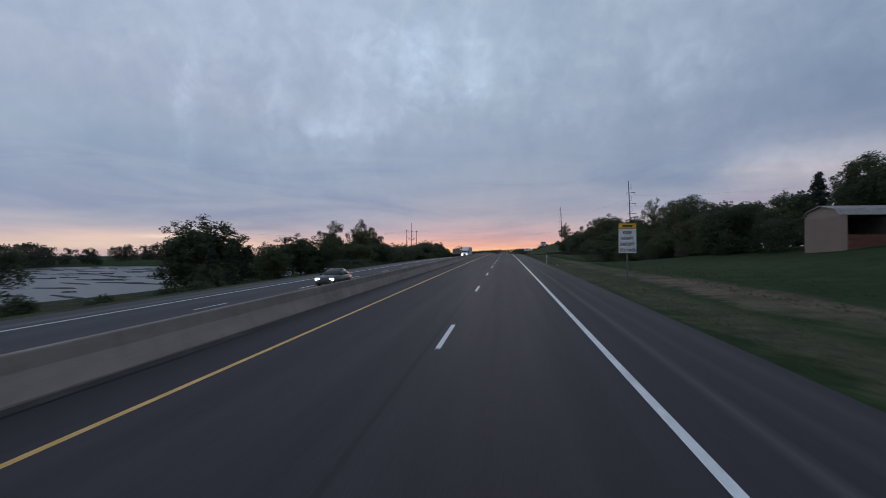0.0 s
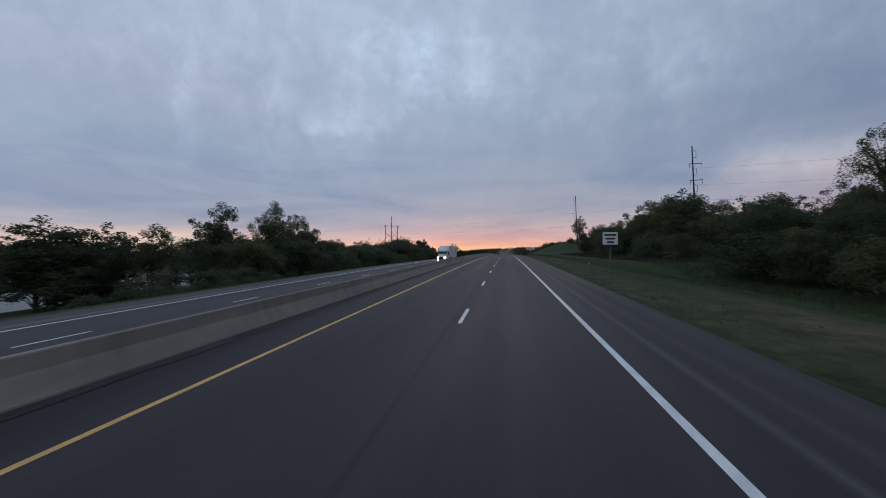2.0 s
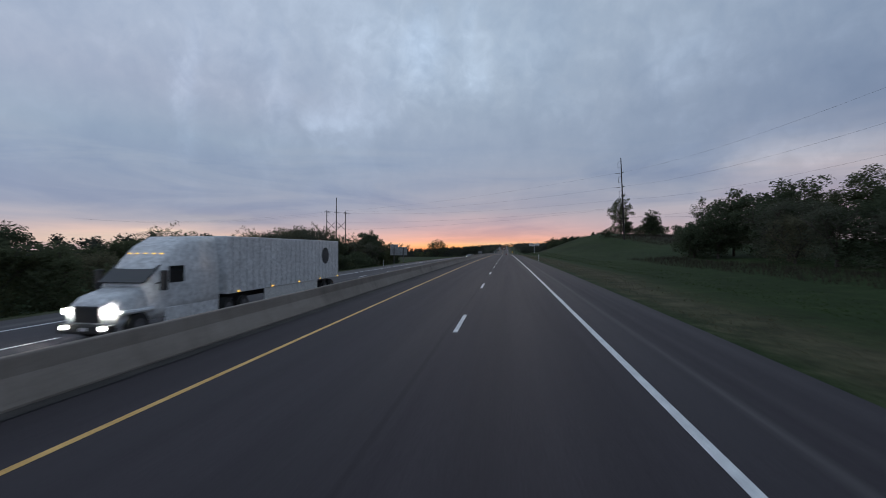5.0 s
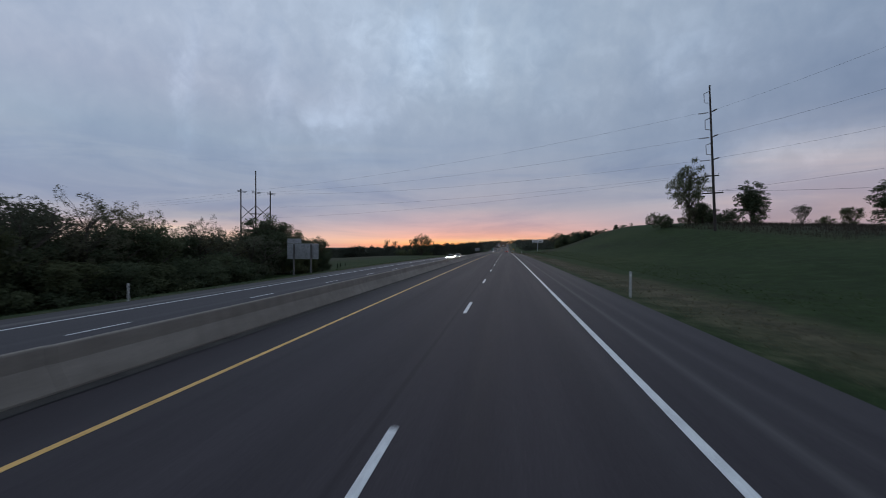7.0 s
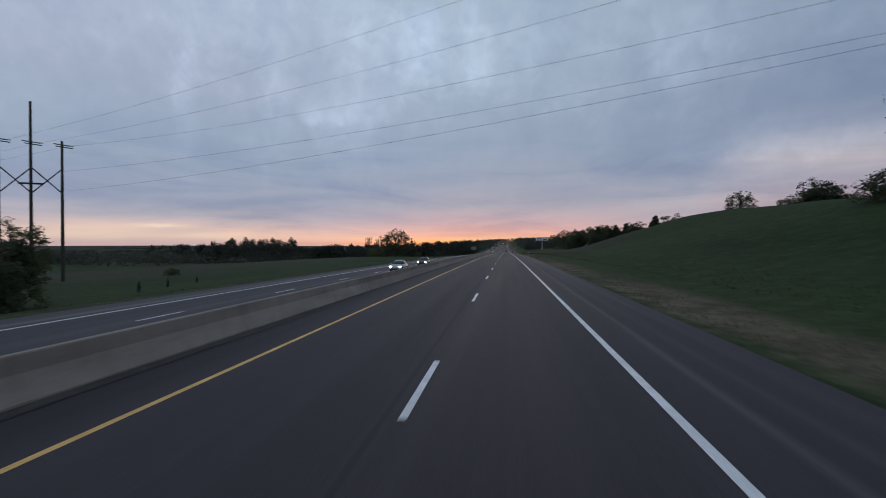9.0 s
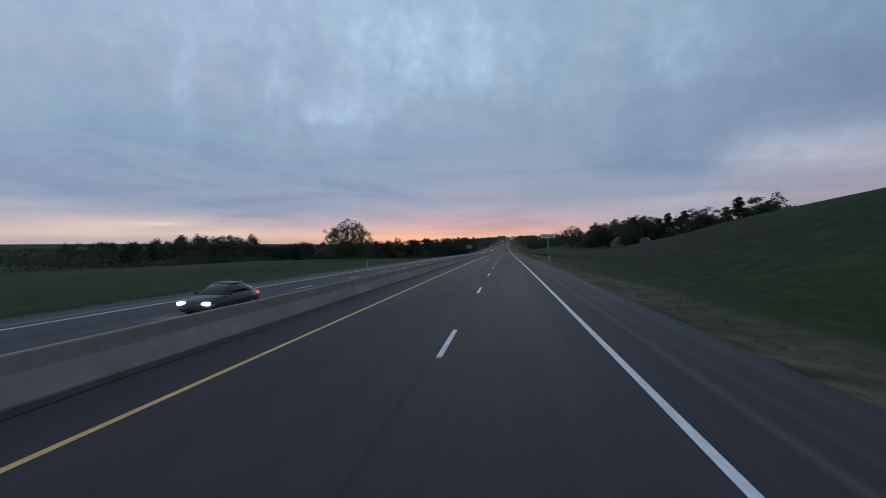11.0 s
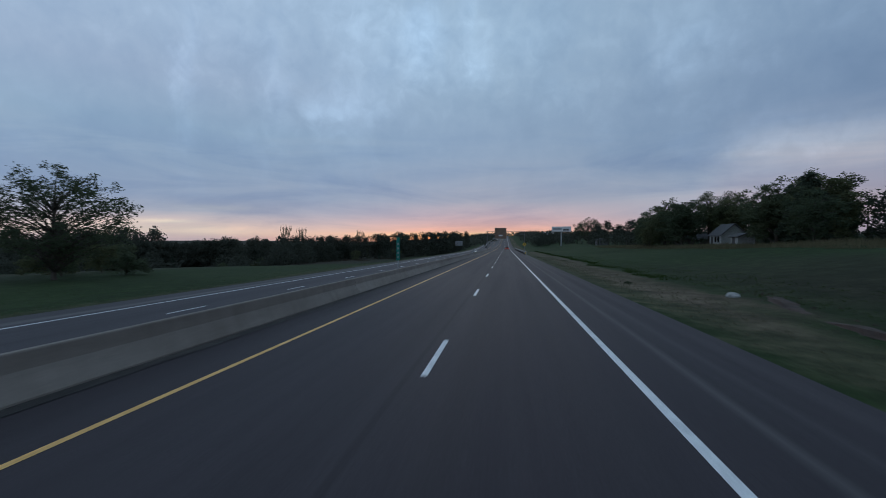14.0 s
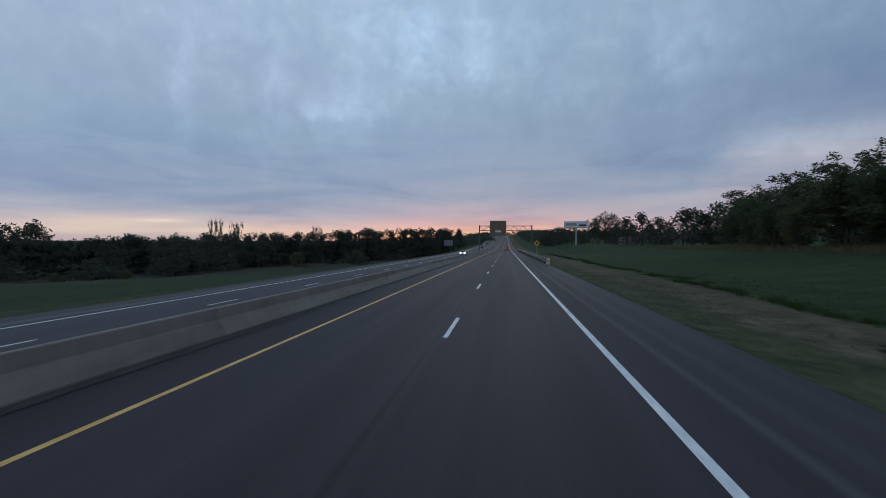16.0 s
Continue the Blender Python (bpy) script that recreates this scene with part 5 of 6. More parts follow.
def rough_grass(seed, count):
    """Brown uncut grass on the slope before the creek wood."""
    rng = random.Random(seed)
    verts, faces = [], []
    for _ in range(count):
        f = rng.random() * (len(EDGE) - 3)
        k = int(f)
        x, y = (EDGE[k][j] + (EDGE[k + 1][j] - EDGE[k][j]) * (f - k) for j in (0, 1))
        back = 12 + rng.random() ** 0.8 * 34
        x, y = x + back * 0.35 + rng.uniform(-2, 2), y - back + rng.uniform(-2, 2)
        if noise.noise((x * 0.09, y * 0.09, seed)) < -0.5 + 0.02 * back:
            continue
        z = ground_z(x, y)
        for _ in range(3):
            a, h = rng.uniform(0, 6.283), rng.uniform(0.3, 0.9)
            px, py = x + rng.gauss(0, 0.3), y + rng.gauss(0, 0.3)
            dx, dy = math.cos(a) * 0.06, math.sin(a) * 0.06
            i = len(verts)
            verts += [(px - dx, py - dy, z - 0.02), (px + dx, py + dy, z - 0.02), (px + rng.uniform(-0.2, 0.2), py + rng.uniform(-0.2, 0.2), z + h)]
            faces.append((i, i + 1, i + 2))
    tagged(mesh_part("rough_grass", verts, faces, M["brush"]), "rough brown grass before the creek woods", "grass", kind="stuff")


rough_grass(28, 9000)

# ---- the lake beyond the left verge ----


def lake_material():
    m, tr, b, co = material("lake_water")
    pos = tr.nodes.new("ShaderNodeNewGeometry").outputs["Position"]
    mp = tr.nodes.new("ShaderNodeMapping")
    mp.inputs["Scale"].default_value = (0.35, 1.0, 1.0)
    tr.links.new(pos, mp.inputs[0])
    b.inputs["Base Color"].default_value = (0.075, 0.075, 0.078, 1)
    b.inputs["Roughness"].default_value = 0.3
    b.inputs["Specular IOR Level"].default_value = 0.13
    bump(tr, b, noise_node(tr, mp.outputs[0], 0.9, 4.0, 0.65), 0.6, 0.12)
    return m


M["water"] = lake_material()
lv = [(-40, -50, LAKE_Z), (-40, 222, LAKE_Z), (-260, 222, LAKE_Z), (-260, -50, LAKE_Z), (-40, -50, LAKE_Z - 0.3), (-40, 222, LAKE_Z - 0.3), (-260, 222, LAKE_Z - 0.3), (-260, -50, LAKE_Z - 0.3)]
tagged(mesh_part("water", lv, [(0, 1, 2, 3), (7, 6, 5, 4), (0, 4, 5, 1), (1, 5, 6, 2), (2, 6, 7, 3), (3, 7, 4, 0)], M["water"]), "pale still water with mud bars", "water", kind="structure")
M["mud"] = surface("wet_mud", (0.03, 0.027, 0.023), (0.06, 0.053, 0.045), 1.2, 0.8, fine=6.0)


def mud_bar(rng, x, y, lx, ly):
    bm = bmesh.new()
    n = 18
    rim, top = [], []
    for i in range(n):
        a = 2 * math.pi * i / n
        k = 0.7 + 0.5 * noise.noise((math.cos(a) * 1.3 + x, math.sin(a) * 1.3 + y, 0.3))
        rim.append(bm.verts.new((lx * k * math.cos(a), ly * k * math.sin(a), -0.1)))
        top.append(bm.verts.new((lx * k * 0.75 * math.cos(a), ly * k * 0.75 * math.sin(a), 0.12 + 0.05 * rng.random())))
    for i in range(n):
        j = (i + 1) % n
        bm.faces.new((rim[i], rim[j], top[j], top[i]))
    bm.faces.new(top)
    ob = part("mud_bar", bm, M["mud"])
    ob.matrix_world = pose(x, y, LAKE_Z, 0, 0, rng.uniform(-25, 25))
    return tagged(ob, "low dark mud bar in the pale water", "mud bar", "mud bars in the lake")


mrng = random.Random(12)
for i in range(230):
    mud_bar(mrng, mrng.uniform(-190, -58), mrng.uniform(8, 175), mrng.uniform(0.8, 7.0) ** 1.15, mrng.uniform(0.25, 1.0))

# ---- roadside furniture ----


def text_part(name, words, size, mat, parent, x, y, z, turn_x=90):
    cu = bpy.data.curves.new(name, "FONT")
    cu.body, cu.size, cu.align_x, cu.extrude, cu.offset = words, size, "CENTER", 0.002, size * 0.035
    ob = new(name, cu)
    bpy.context.view_layer.update()
    me = bpy.data.meshes.new_from_object(ob.evaluated_get(bpy.context.evaluated_depsgraph_get()))
    bpy.data.objects.remove(ob)
    me.materials.append(mat)
    o = new(name, me)
    o.parent = parent
    o.matrix_local = pose(x, y, z, turn_x)
    return o


def delineator(x, y):
    t = thing("delineator_post", x, y, ground_z(x, y), 0, "weathered pale plastic delineator post with a reflector at the road edge", "post", "delineator posts")
    part("post", prism([(-0.02, -0.3), (0.02, -0.3), (0.02, 1.18), (0.0, 1.22), (-0.02, 1.18)], -0.055, 0.055, 0.006), M["post_plastic"], t)
    part("reflector", box(-0.035, 0.035, -0.032, -0.022, 0.98, 1.12, 0.003), M["sign_white"], t, "pale reflector strip")
    return t


for px, py in ((5.75, 61.7), (5.75, 223.4), (6.4, 384.3), (-23.9, 226.5), (-24.3, 391.0)):
    delineator(px, py)


def keep_right_sign(x, y):
    g = ground_z(x, y)
    t = thing("road_sign", x, y, g, -6, "white rectangular traffic rule sign with a yellow top panel", "road sign")
    top = road_z(y) + 3.72 - g
    part("post", box(-0.045, 0.045, 0.03, 0.10, -0.4, top - 0.05, 0.008), M["dark_steel"], t)
    part("panel", box(-0.52, 0.52, -0.012, 0.012, top - 1.88, top - 0.34, 0.008), M["sign_white"], t)
    head = part("top_panel", box(-0.52, 0.52, -0.014, 0.012, top - 0.32, top, 0.008), M["sign_yellow"], t, "yellow panel with a black border")
    part("border", box(-0.49, 0.49, -0.019, -0.015, top - 0.30, top - 0.285), M["sign_black"], head)
    part("border", box(-0.49, 0.49, -0.019, -0.015, top - 0.045, top - 0.03), M["sign_black"], head)
    part("lettering_bar", box(-0.30, 0.30, -0.019, -0.015, top - 0.22, top - 0.10), M["sign_black"], head)
    for i, w in enumerate(("KEEP", "RIGHT", "EXCEPT", "TO PASS")):
        text_part("lettering", w, 0.255, M["sign_black"], t, 0, -0.015, top - 0.66 - 0.375 * i)
    for zz in (top - 0.5, top - 1.7):
        part("brace", box(-0.44, 0.44, 0.012, 0.03, zz - 0.02, zz + 0.02, 0.004), M["galvanised"], t)


keep_right_sign(7.75, 28.8)


def bar_sign(x, y):
    g = ground_z(x, y)
    t = thing("road_sign", x, y, g, -5, "small white rectangular sign with three dark lines", "road sign")
    top = road_z(y) + 3.35 - g
    part("post", box(-0.04, 0.04, 0.02, 0.09, -0.4, top - 0.05, 0.006), M["dark_steel"], t)
    part("panel", box(-0.54, 0.54, -0.012, 0.012, top - 0.95, top, 0.008), M["sign_white"], t)
    for w, zz in ((0.42, 0.22), (0.36, 0.50), (0.26, 0.76)):
        part("lettering_bar", box(-w, w, -0.017, -0.013, top - zz - 0.07, top - zz + 0.07), M["sign_black"], t)


bar_sign(7.8, 92.0)


def diamond_sign(x, y):
    g = ground_z(x, y)
    t = thing("warning_sign", x, y, g, 0, "yellow diamond warning sign on a steel post", "road sign")
    c = road_z(y) + 2.75 - g
    part("post", box(-0.04, 0.04, 0.02, 0.08, -0.4, c + 0.4, 0.006), M["galvanised"], t)
    plate = part("panel", box(-0.43, 0.43, -0.012, 0.012, -0.43, 0.43, 0.01), M["sign_yellow"], t)
    plate.matrix_local = pose(0, 0, c, 0, 45, 0)
    part("symbol", box(-0.2, 0.2, -0.017, -0.013, -0.2, 0.2, 0.0), M["sign_black"], t, "dark unreadable symbol").matrix_local = pose(0, 0, c, 0, 45, 0)


diamond_sign(5.9, 546.0)


def mile_marker(x, y):
    t = thing("mile_marker", x, y, road_z(y) + 0.705, 0, "tall narrow green mile marker standing on the median barrier", "road sign")
    part("post", box(-0.03, 0.03, 0.02, 0.06, -0.02, 2.0, 0.004), M["galvanised"], t)
    part("panel", box(-0.12, 0.12, -0.008, 0.008, 0.56, 2.1, 0.01), M["sign_green"], t)
    for i in range(4):
        part("lettering_bar", box(-0.045, 0.045, -0.013, -0.009, 0.70 + 0.3 * i, 0.84 + 0.3 * i), M["sign_back"], t)


mile_marker(-7.19, 432.7)


def board_from_behind(x, y, base, width, height, low, extra, label):
    """A large guide sign that shows its back: sheet, stiffeners, two steel legs."""
    t = thing("guide_sign", x, y, base, 4, label, "road sign", "guide signs of the other carriageway")
    w = width / 2
    part("panel", box(-w, w, -0.02, 0.02, low, low + height, 0.02), M["sign_back"], t)
    if extra:
        part("top_panel", box(-w, -w + width * 0.45, -0.02, 0.02, low + height + 0.02, low + height + 0.75, 0.02), M["sign_back"], t)
    for i in range(4):
        zz = low + height * (i + 0.5) / 4
        part("stiffener", box(-w + 0.1, w - 0.1, -0.08, -0.022, zz - 0.03, zz + 0.03, 0.006), M["sign_back"], t)
    for s in (-0.55, 0.55):
        leg = part("leg", box(s * w - 0.10, s * w + 0.10, -0.30, -0.085, -0.6, low + height * 0.95, 0.01), M["dark_steel"], t)
        part("base_plate", box(s * w - 0.2, s * w + 0.2, -0.4, 0.02, -0.05, 0.03, 0.01), M["dark_steel"], leg)


board_from_behind(-30.0, 262.7, ground_z(-30.0, 262.7), 4.8, 2.3, road_z(262.7) + 0.3 - ground_z(-30.0, 262.7), True, "bare grey back of a large guide sign on two legs")
board_from_behind(-34, 717, ground_z(-34, 717), 5.2, 3.4, road_z(717) + 0.9 - ground_z(-34, 717), False, "grey back of a distant guide sign on two legs")


def transmission_pole(x, y, top, turn, strain=False, lean=0.0):
    """Tall steel pole with three davit arms each side and hanging insulators."""
    g = ground_z(x, y)
    h = top - g
    t = thing("transmission_pole", x, y, g, turn, "tall dark transmission pole with stacked cross arms", "utility pole", "transmission line poles")
    t.matrix_world = pose(x + h * math.sin(radians(lean)), y, g, 0, -lean, turn)
    part("pole", add_tube(bmesh.new(), (0, 0, -0.5), (0, 0, h), 0.25, 0.13, 14), M["wood_pole"], t)
    part("cap", tube((0, 0, h), (0, 0, h + 0.08), 0.19, 0.1, 12), M["dark_steel"], t)
    for dz in (4.6, 8.9, 12.8):
        if strain:
            for ax, ay in ((-0.96, 0.28), (0.12, -0.99)):
                ins = bmesh.new()
                for k in range(9):
                    r0 = 0.35 + 0.17 * k
                    add_tube(ins, (ax * r0, ay * r0, h - dz), (ax * (r0 + 0.12), ay * (r0 + 0.12), h - dz), 0.12, 0.07, 8)
                part("insulator", ins, M["dark_steel"], t)
            continue
        for s in (-1, 1):
            reach = 2.4 if s > 0 else 0.9
            arm = part("arm", add_box(bmesh.new(), min(0, s * reach), max(0, s * reach), -0.09, 0.09, -0.09, 0.09, 0.02), M["dark_steel"], t)
            arm.matrix_local = pose(0, 0, h - dz, 0, -3 * s, 0)
            ins = bmesh.new()
            for k in range(7):
                add_tube(ins, (s * (reach - 0.1), 0, -0.12 - 0.14 * k), (s * (reach - 0.1), 0, -0.20 - 0.14 * k), 0.10, 0.05, 8)
            part("insulator", ins, M["galvanised"], arm)
    side = -0.95 if strain else 0.95
    for dz in (1.0, 5.6, 9.9):
        br = bmesh.new()
        add_tube(br, (side * 0.1, 0, h - dz), (side, 0, h - dz - 0.3), 0.06, 0.05, 6)
        add_tube(br, (side, 0, h - dz - 0.3), (side, 0, h - dz - 1.9), 0.05, 0.05, 6)
        add_tube(br, (side, 0, h - dz - 1.9), (side * 0.2, 0, h - dz - 2.0), 0.05, 0.05, 6)
        part("bracket", br, M["dark_steel"], t)
    for dz, w in ((15.5, 1.1), (18.5, 1.7)):
        low = part("low_arm", box(-w, w, 0.25, 0.4, h - dz - 0.1, h - dz + 0.1, 0.02), M["wood_pole"], t)
        for s in (-0.92, 0.0, 0.92):
            pin = bmesh.new()
            add_tube(pin, (s * w, 0.32, h - dz + 0.1), (s * w, 0.32, h - dz + 0.22), 0.03, 0.03, 6)
            add_tube(pin, (s * w, 0.32, h - dz + 0.22), (s * w, 0.32, h - dz + 0.4), 0.09, 0.05, 8)
            part("insulator", pin, M["galvanised"], low)
    return t


POLE_A, POLE_B = (47.6, 177.4, 31.3), (34.6, 282.5, 32.6)
transmission_pole(*POLE_A, 8, lean=2.5)
transmission_pole(*POLE_B, 0, True, lean=2.5)


def three_pole_structure(x, y):
    """Three braced poles in a row, the middle one tallest."""
    g = ground_z(x, y)
    t = thing("pole_structure", x, y, g, 26, "three tall weathered poles tied by cross braces", "utility pole")
    tops = ((-3.8, 20.5), (0.0, 25.7), (3.8, 20.1))
    for px, pz in tops:
        p = part("pole", tube((px, 0, -0.6), (px, 0, pz - g), 0.24, 0.15, 12), M["wood_pole"], t)
        low = pz - g if pz < 22 else 20.3 - g
        for s, yy in ((1, 0.2), (-1, -0.36)):
            arm = part("arm", box(-0.9, 1.25, yy, yy + 0.16, -0.07, 0.07, 0.02), M["dark_steel"], p)
            arm.matrix_local = pose(px, 0, low - 0.7 - 0.12 * s, 0, 7, 0)
        ins = bmesh.new()
        for k in range(6):
            add_tube(ins, (px + 1.5 - 0.12 * k, -0.1 - 0.1 * k, low - 0.7), (px + 1.42 - 0.12 * k, -0.16 - 0.1 * k, low - 0.7), 0.11, 0.06, 8)
        part("insulator", ins, M["galvanised"], p)
    zb = 13.6 - g
    part("tie_beam", box(-1.5, 1.5, -0.12, 0.12, zb - 0.12, zb + 0.12, 0.02), M["wood_pole"], t)
    for a, b in (((-3.8, zb + 2.4), (0, zb - 1.4)), ((-3.8, zb - 1.4), (0, zb + 2.4)), ((0, zb + 2.4), (3.8, zb - 1.4)), ((0, zb - 1.4), (3.8, zb + 2.4))):
        part("brace", tube((a[0], 0.15, a[1]), (b[0], 0.15, b[1]), 0.09, 0.09, 6), M["wood_pole"], t)


three_pole_structure(-69.6, 314.2)


def cable(a, b, sag, r=0.011):
    bm = bmesh.new()
    a, b = Vector(a), Vector(b)
    n = 22
    pts = [a.lerp(b, i / n) - Vector((0, 0, sag * 4 * (i / n) * (1 - i / n))) for i in range(n + 1)]
    rings = []
    side = (b - a).cross(Vector((0, 0, 1))).normalized()
    for p in pts:
        rings.append([bm.verts.new(p + side * r * math.cos(k * math.pi / 2) + Vector((0, 0, r * math.sin(k * math.pi / 2)))) for k in range(4)])
    for u, v in zip(rings, rings[1:]):
        for k in range(4):
            bm.faces.new((u[k], u[(k + 1) % 4], v[(k + 1) % 4], v[k]))
    tagged(part("power_line", bm, M["wire"]), "thin overhead power line between the poles", "cable", "overhead power lines")


for i, dz in enumerate((5.7, 10.0, 13.9)):
    pa = (POLE_A[0] + 2.0, POLE_A[1], POLE_A[2] - dz)
    slip = math.sin(radians(2.5)) * dz
    pb = (POLE_B[0] + 0.2 + slip, POLE_B[1] - 1.9, POLE_B[2] - dz + 1.1)
    pc = (POLE_B[0] - 1.8 + slip, POLE_B[1] + 0.5, POLE_B[2] - dz + 1.1)
    hx, hy, hz = ((-72.4, 312.9, 19.8), (-69.0, 314.6, 19.6), (-65.6, 316.2, 19.4))[i]
    cable(pa, pb, 2.2)
    cable(pc, (hx, hy, hz), 1.6)
    cable((hx, hy, hz), (hx - 160, hy + 32, hz + 1.0), 3.0)
    cable((POLE_A[0] + 90, 95, POLE_A[2] - dz), pa, 3.0)
for dx, dz, end in ((-0.6, 15.1, 15.6), (0.6, 15.1, 12.6)):
    cable((POLE_B[0] + 0.7 + dx, POLE_B[1] + 0.32, POLE_B[2] - dz), (-66.0, 316.0, end), 1.3)
cable((POLE_A[0] + 1.0, POLE_A[1] + 0.3, POLE_A[2] - 18.1), (POLE_B[0] + 1.6, POLE_B[1] + 0.3, POLE_B[2] - 18.1), 1.2)
for dx in (-0.8, 0.8):
    cable((POLE_B[0] + 0.8 + dx, POLE_B[1] + 0.3, POLE_B[2] - 18.1), (120, 292 + dx, 20.5), 1.6)


def guardrail(x, y0, y1):
    t = tagged(new("guardrail"), "galvanised steel guardrail on short posts along the shoulder", "guardrail")
    n = 40
    cut = ((0.0, 0.42), (-0.08, 0.46), (-0.08, 0.51), (0.0, 0.56), (0.0, 0.60), (-0.08, 0.65), (-0.08, 0.70), (0.0, 0.74))
    verts, faces = [], []
    for i in range(n + 1):
        y = y0 + (y1 - y0) * i / n
        verts += [(x + cx + d, y, cz + road_z(y)) for d in (0, 0.006) for cx, cz in cut]
    k = len(cut)
    for i in range(n):
        a, b = i * 2 * k, (i + 1) * 2 * k
        for j in range(k - 1):
            faces += [(a + j, a + j + 1, b + j + 1, b + j), (a + k + j + 1, a + k + j, b + k + j, b + k + j + 1)]
    mesh_part("rail", verts, faces, M["dark_steel"], t)
    y = y0 + 0.5
    while y < y1:
        g = ground_z(x + 0.15, y)
        part("post", box(x + 0.02, x + 0.16, y - 0.07, y + 0.07, g - 0.3, road_z(y) + 0.78, 0.008), M["dark_wood"], t)
        part("reflector", box(x + 0.03, x + 0.12, y - 0.02, y + 0.02, road_z(y) + 0.78, road_z(y) + 0.92, 0.004), M["sign_white"], t, "white reflector tab")
        y += 3.8


guardrail(4.75, 513.0, 640.0)
em = thing("end_marker", 4.75, 511.5, ground_z(4.75, 511.5), 0, "white end marker with a yellow stripe at the guardrail", "marker post")
part("panel", box(-0.17, 0.17, -0.02, 0.02, 0.3, 1.0, 0.015), M["plastic_white"], em)
part("stripe", box(-0.12, 0.12, -0.03, -0.021, 0.45, 0.85, 0.0), M["sign_yellow"], em, "yellow stripe")
part("post", box(-0.05, 0.05, 0.02, 0.1, -0.3, 0.9, 0.006), M["galvanised"], em)


def gantry(y):
    z = road_z(y)
    t = thing("sign_gantry", 0, y, z, 0, "steel truss sign gantry across the carriageway with a large sign panel", "sign gantry")
    x0, x1, zb, zt = -8.7, 8.4, 7.2, 8.7
    for x in (x0, x1):
        leg = part("leg", tube((x, 0, -1.4), (x, 0, zt + 0.25), 0.24, 0.20, 12), M["dark_steel"], t)
        part("leg_base", tube((x, 0, -1.4), (x, 0, 0.4), 0.5, 0.45, 12), M["concrete"], leg)
    for zz in (zb, zt):
        for yy in (-0.5, 0.5):
            part("chord", tube((x0, yy, zz), (x1, yy, zz), 0.09, 0.09, 8), M["dark_steel"], t)
    n = 12
    for i in range(n):
        xa, xb = x0 + (x1 - x0) * i / n, x0 + (x1 - x0) * (i + 1) / n
        for yy in (-0.5, 0.5):
            part("diagonal", tube((xa, yy, zb if i % 2 else zt), (xb, yy, zt if i % 2 else zb), 0.05, 0.05, 6), M["dark_steel"], t)
    sign = part("panel", box(-5.2, 0.15, -0.78, -0.70, 5.5, 10.4, 0.05), M["panel_brown"], t, "large dim sign panel")
    part("lettering_bar", box(-3.4, -1.6, -0.80, -0.785, 6.6, 7.2), M["sign_white"], sign, "pale row of lettering")
    part("walkway", box(-5.4, 0.4, -1.6, -0.72, 5.25, 5.4, 0.02), M["galvanised"], sign)


M["panel_brown"] = surface("dim_sign_sheet", (0.16, 0.105, 0.07), (0.21, 0.14, 0.095), 0.6, 0.6, fine=6.0)
gantry(606.0)


def billboard(x, y):
    g = ground_z(x, y)
    z0 = 8.0 - g + 0.4
    t = thing("billboard", x, y, g, -10, "roadside billboard with pale panels on a single steel column", "billboard")
    part("column", tube((0, 0, -0.5), (0, 0, z0 + 1.0), 0.45, 0.42, 14), M["galvanised"], t)
    for s in (-1, 1):
        p = part("panel", box(-5.8, 5.8, -0.15, 0.15, z0, z0 + 3.1, 0.05), M["sign_white"], t)
        p.matrix_local = pose(0, s * 1.2, 0, 0, 0, 6 * s)
        if s < 0:
            part("printed_block", box(-4.8, 0.2, -0.17, -0.155, z0 + 0.9, z0 + 2.2), M["sign_back"], p, "grey printed block")
            part("printed_block", box(1.2, 4.6, -0.17, -0.155, z0 + 0.6, z0 + 1.5), M["shingle"], p, "dark printed block")
    part("catwalk", box(-5.9, 5.9, -2.6, -1.9, z0 - 0.25, z0 - 0.1, 0.02), M["dark_steel"], t)


billboard(34, 680)
billboard(48, 905)

# ---- buildings ----
M["hut_metal"] = surface("dull_zinc_sheet", (0.085, 0.084, 0.082), (0.125, 0.122, 0.118), 0.8, 0.6, 0.1, fine=8.0)


def gable_house(name, x, y, turn, length, width, eave, ridge, wall, roof, label, openings):
    """A small house: walls with thickness, gabled roof with overhang, doors and windows set in."""
    g = ground_z(x, y)
    t = thing(name, x, y, g, turn, label, "house")
    l, w = length / 2, width / 2
    body = prism([(-w, -0.6), (w, -0.6), (w, eave), (0, ridge - 0.08), (-w, eave)], -l, l)
    part("wall", body, wall, t)
    for s in (-1, 1):
        sl = math.atan2(ridge - eave, w)
        run = math.hypot(w, ridge - eave) + 0.35
        p = part("roof", box(-l - 0.35, l + 0.35, -run, 0.0, 0.0, 0.12, 0.01), roof, t)
        p.matrix_local = pose(0, 0, ridge - 0.02, math.degrees(sl), 0, 0) if s < 0 else pose(0, 0, ridge - 0.02, math.degrees(sl), 0, 0)
        if s > 0:
            p.matrix_local = pose(0, 0, 0, 0, 0, 180) @ pose(0, 0, ridge - 0.02, math.degrees(sl), 0, 0)
    for kind, px, side, z0, ww, hh in openings:
        yy = -w - 0.03 if side < 0 else w + 0.03
        inner = yy - side * 0.06
        fr = part(kind, box(px - ww / 2 - 0.08, px + ww / 2 + 0.08, min(yy, inner), max(yy, inner), z0 - 0.08, z0 + hh + 0.08, 0.01), M["house_white"], t)
        part("pane" if kind == "window" else "leaf", box(px - ww / 2, px + ww / 2, yy - 0.02, yy + 0.02, z0, z0 + hh), M["glass_dark"] if kind == "window" else M["door_dark"], fr)
    return t


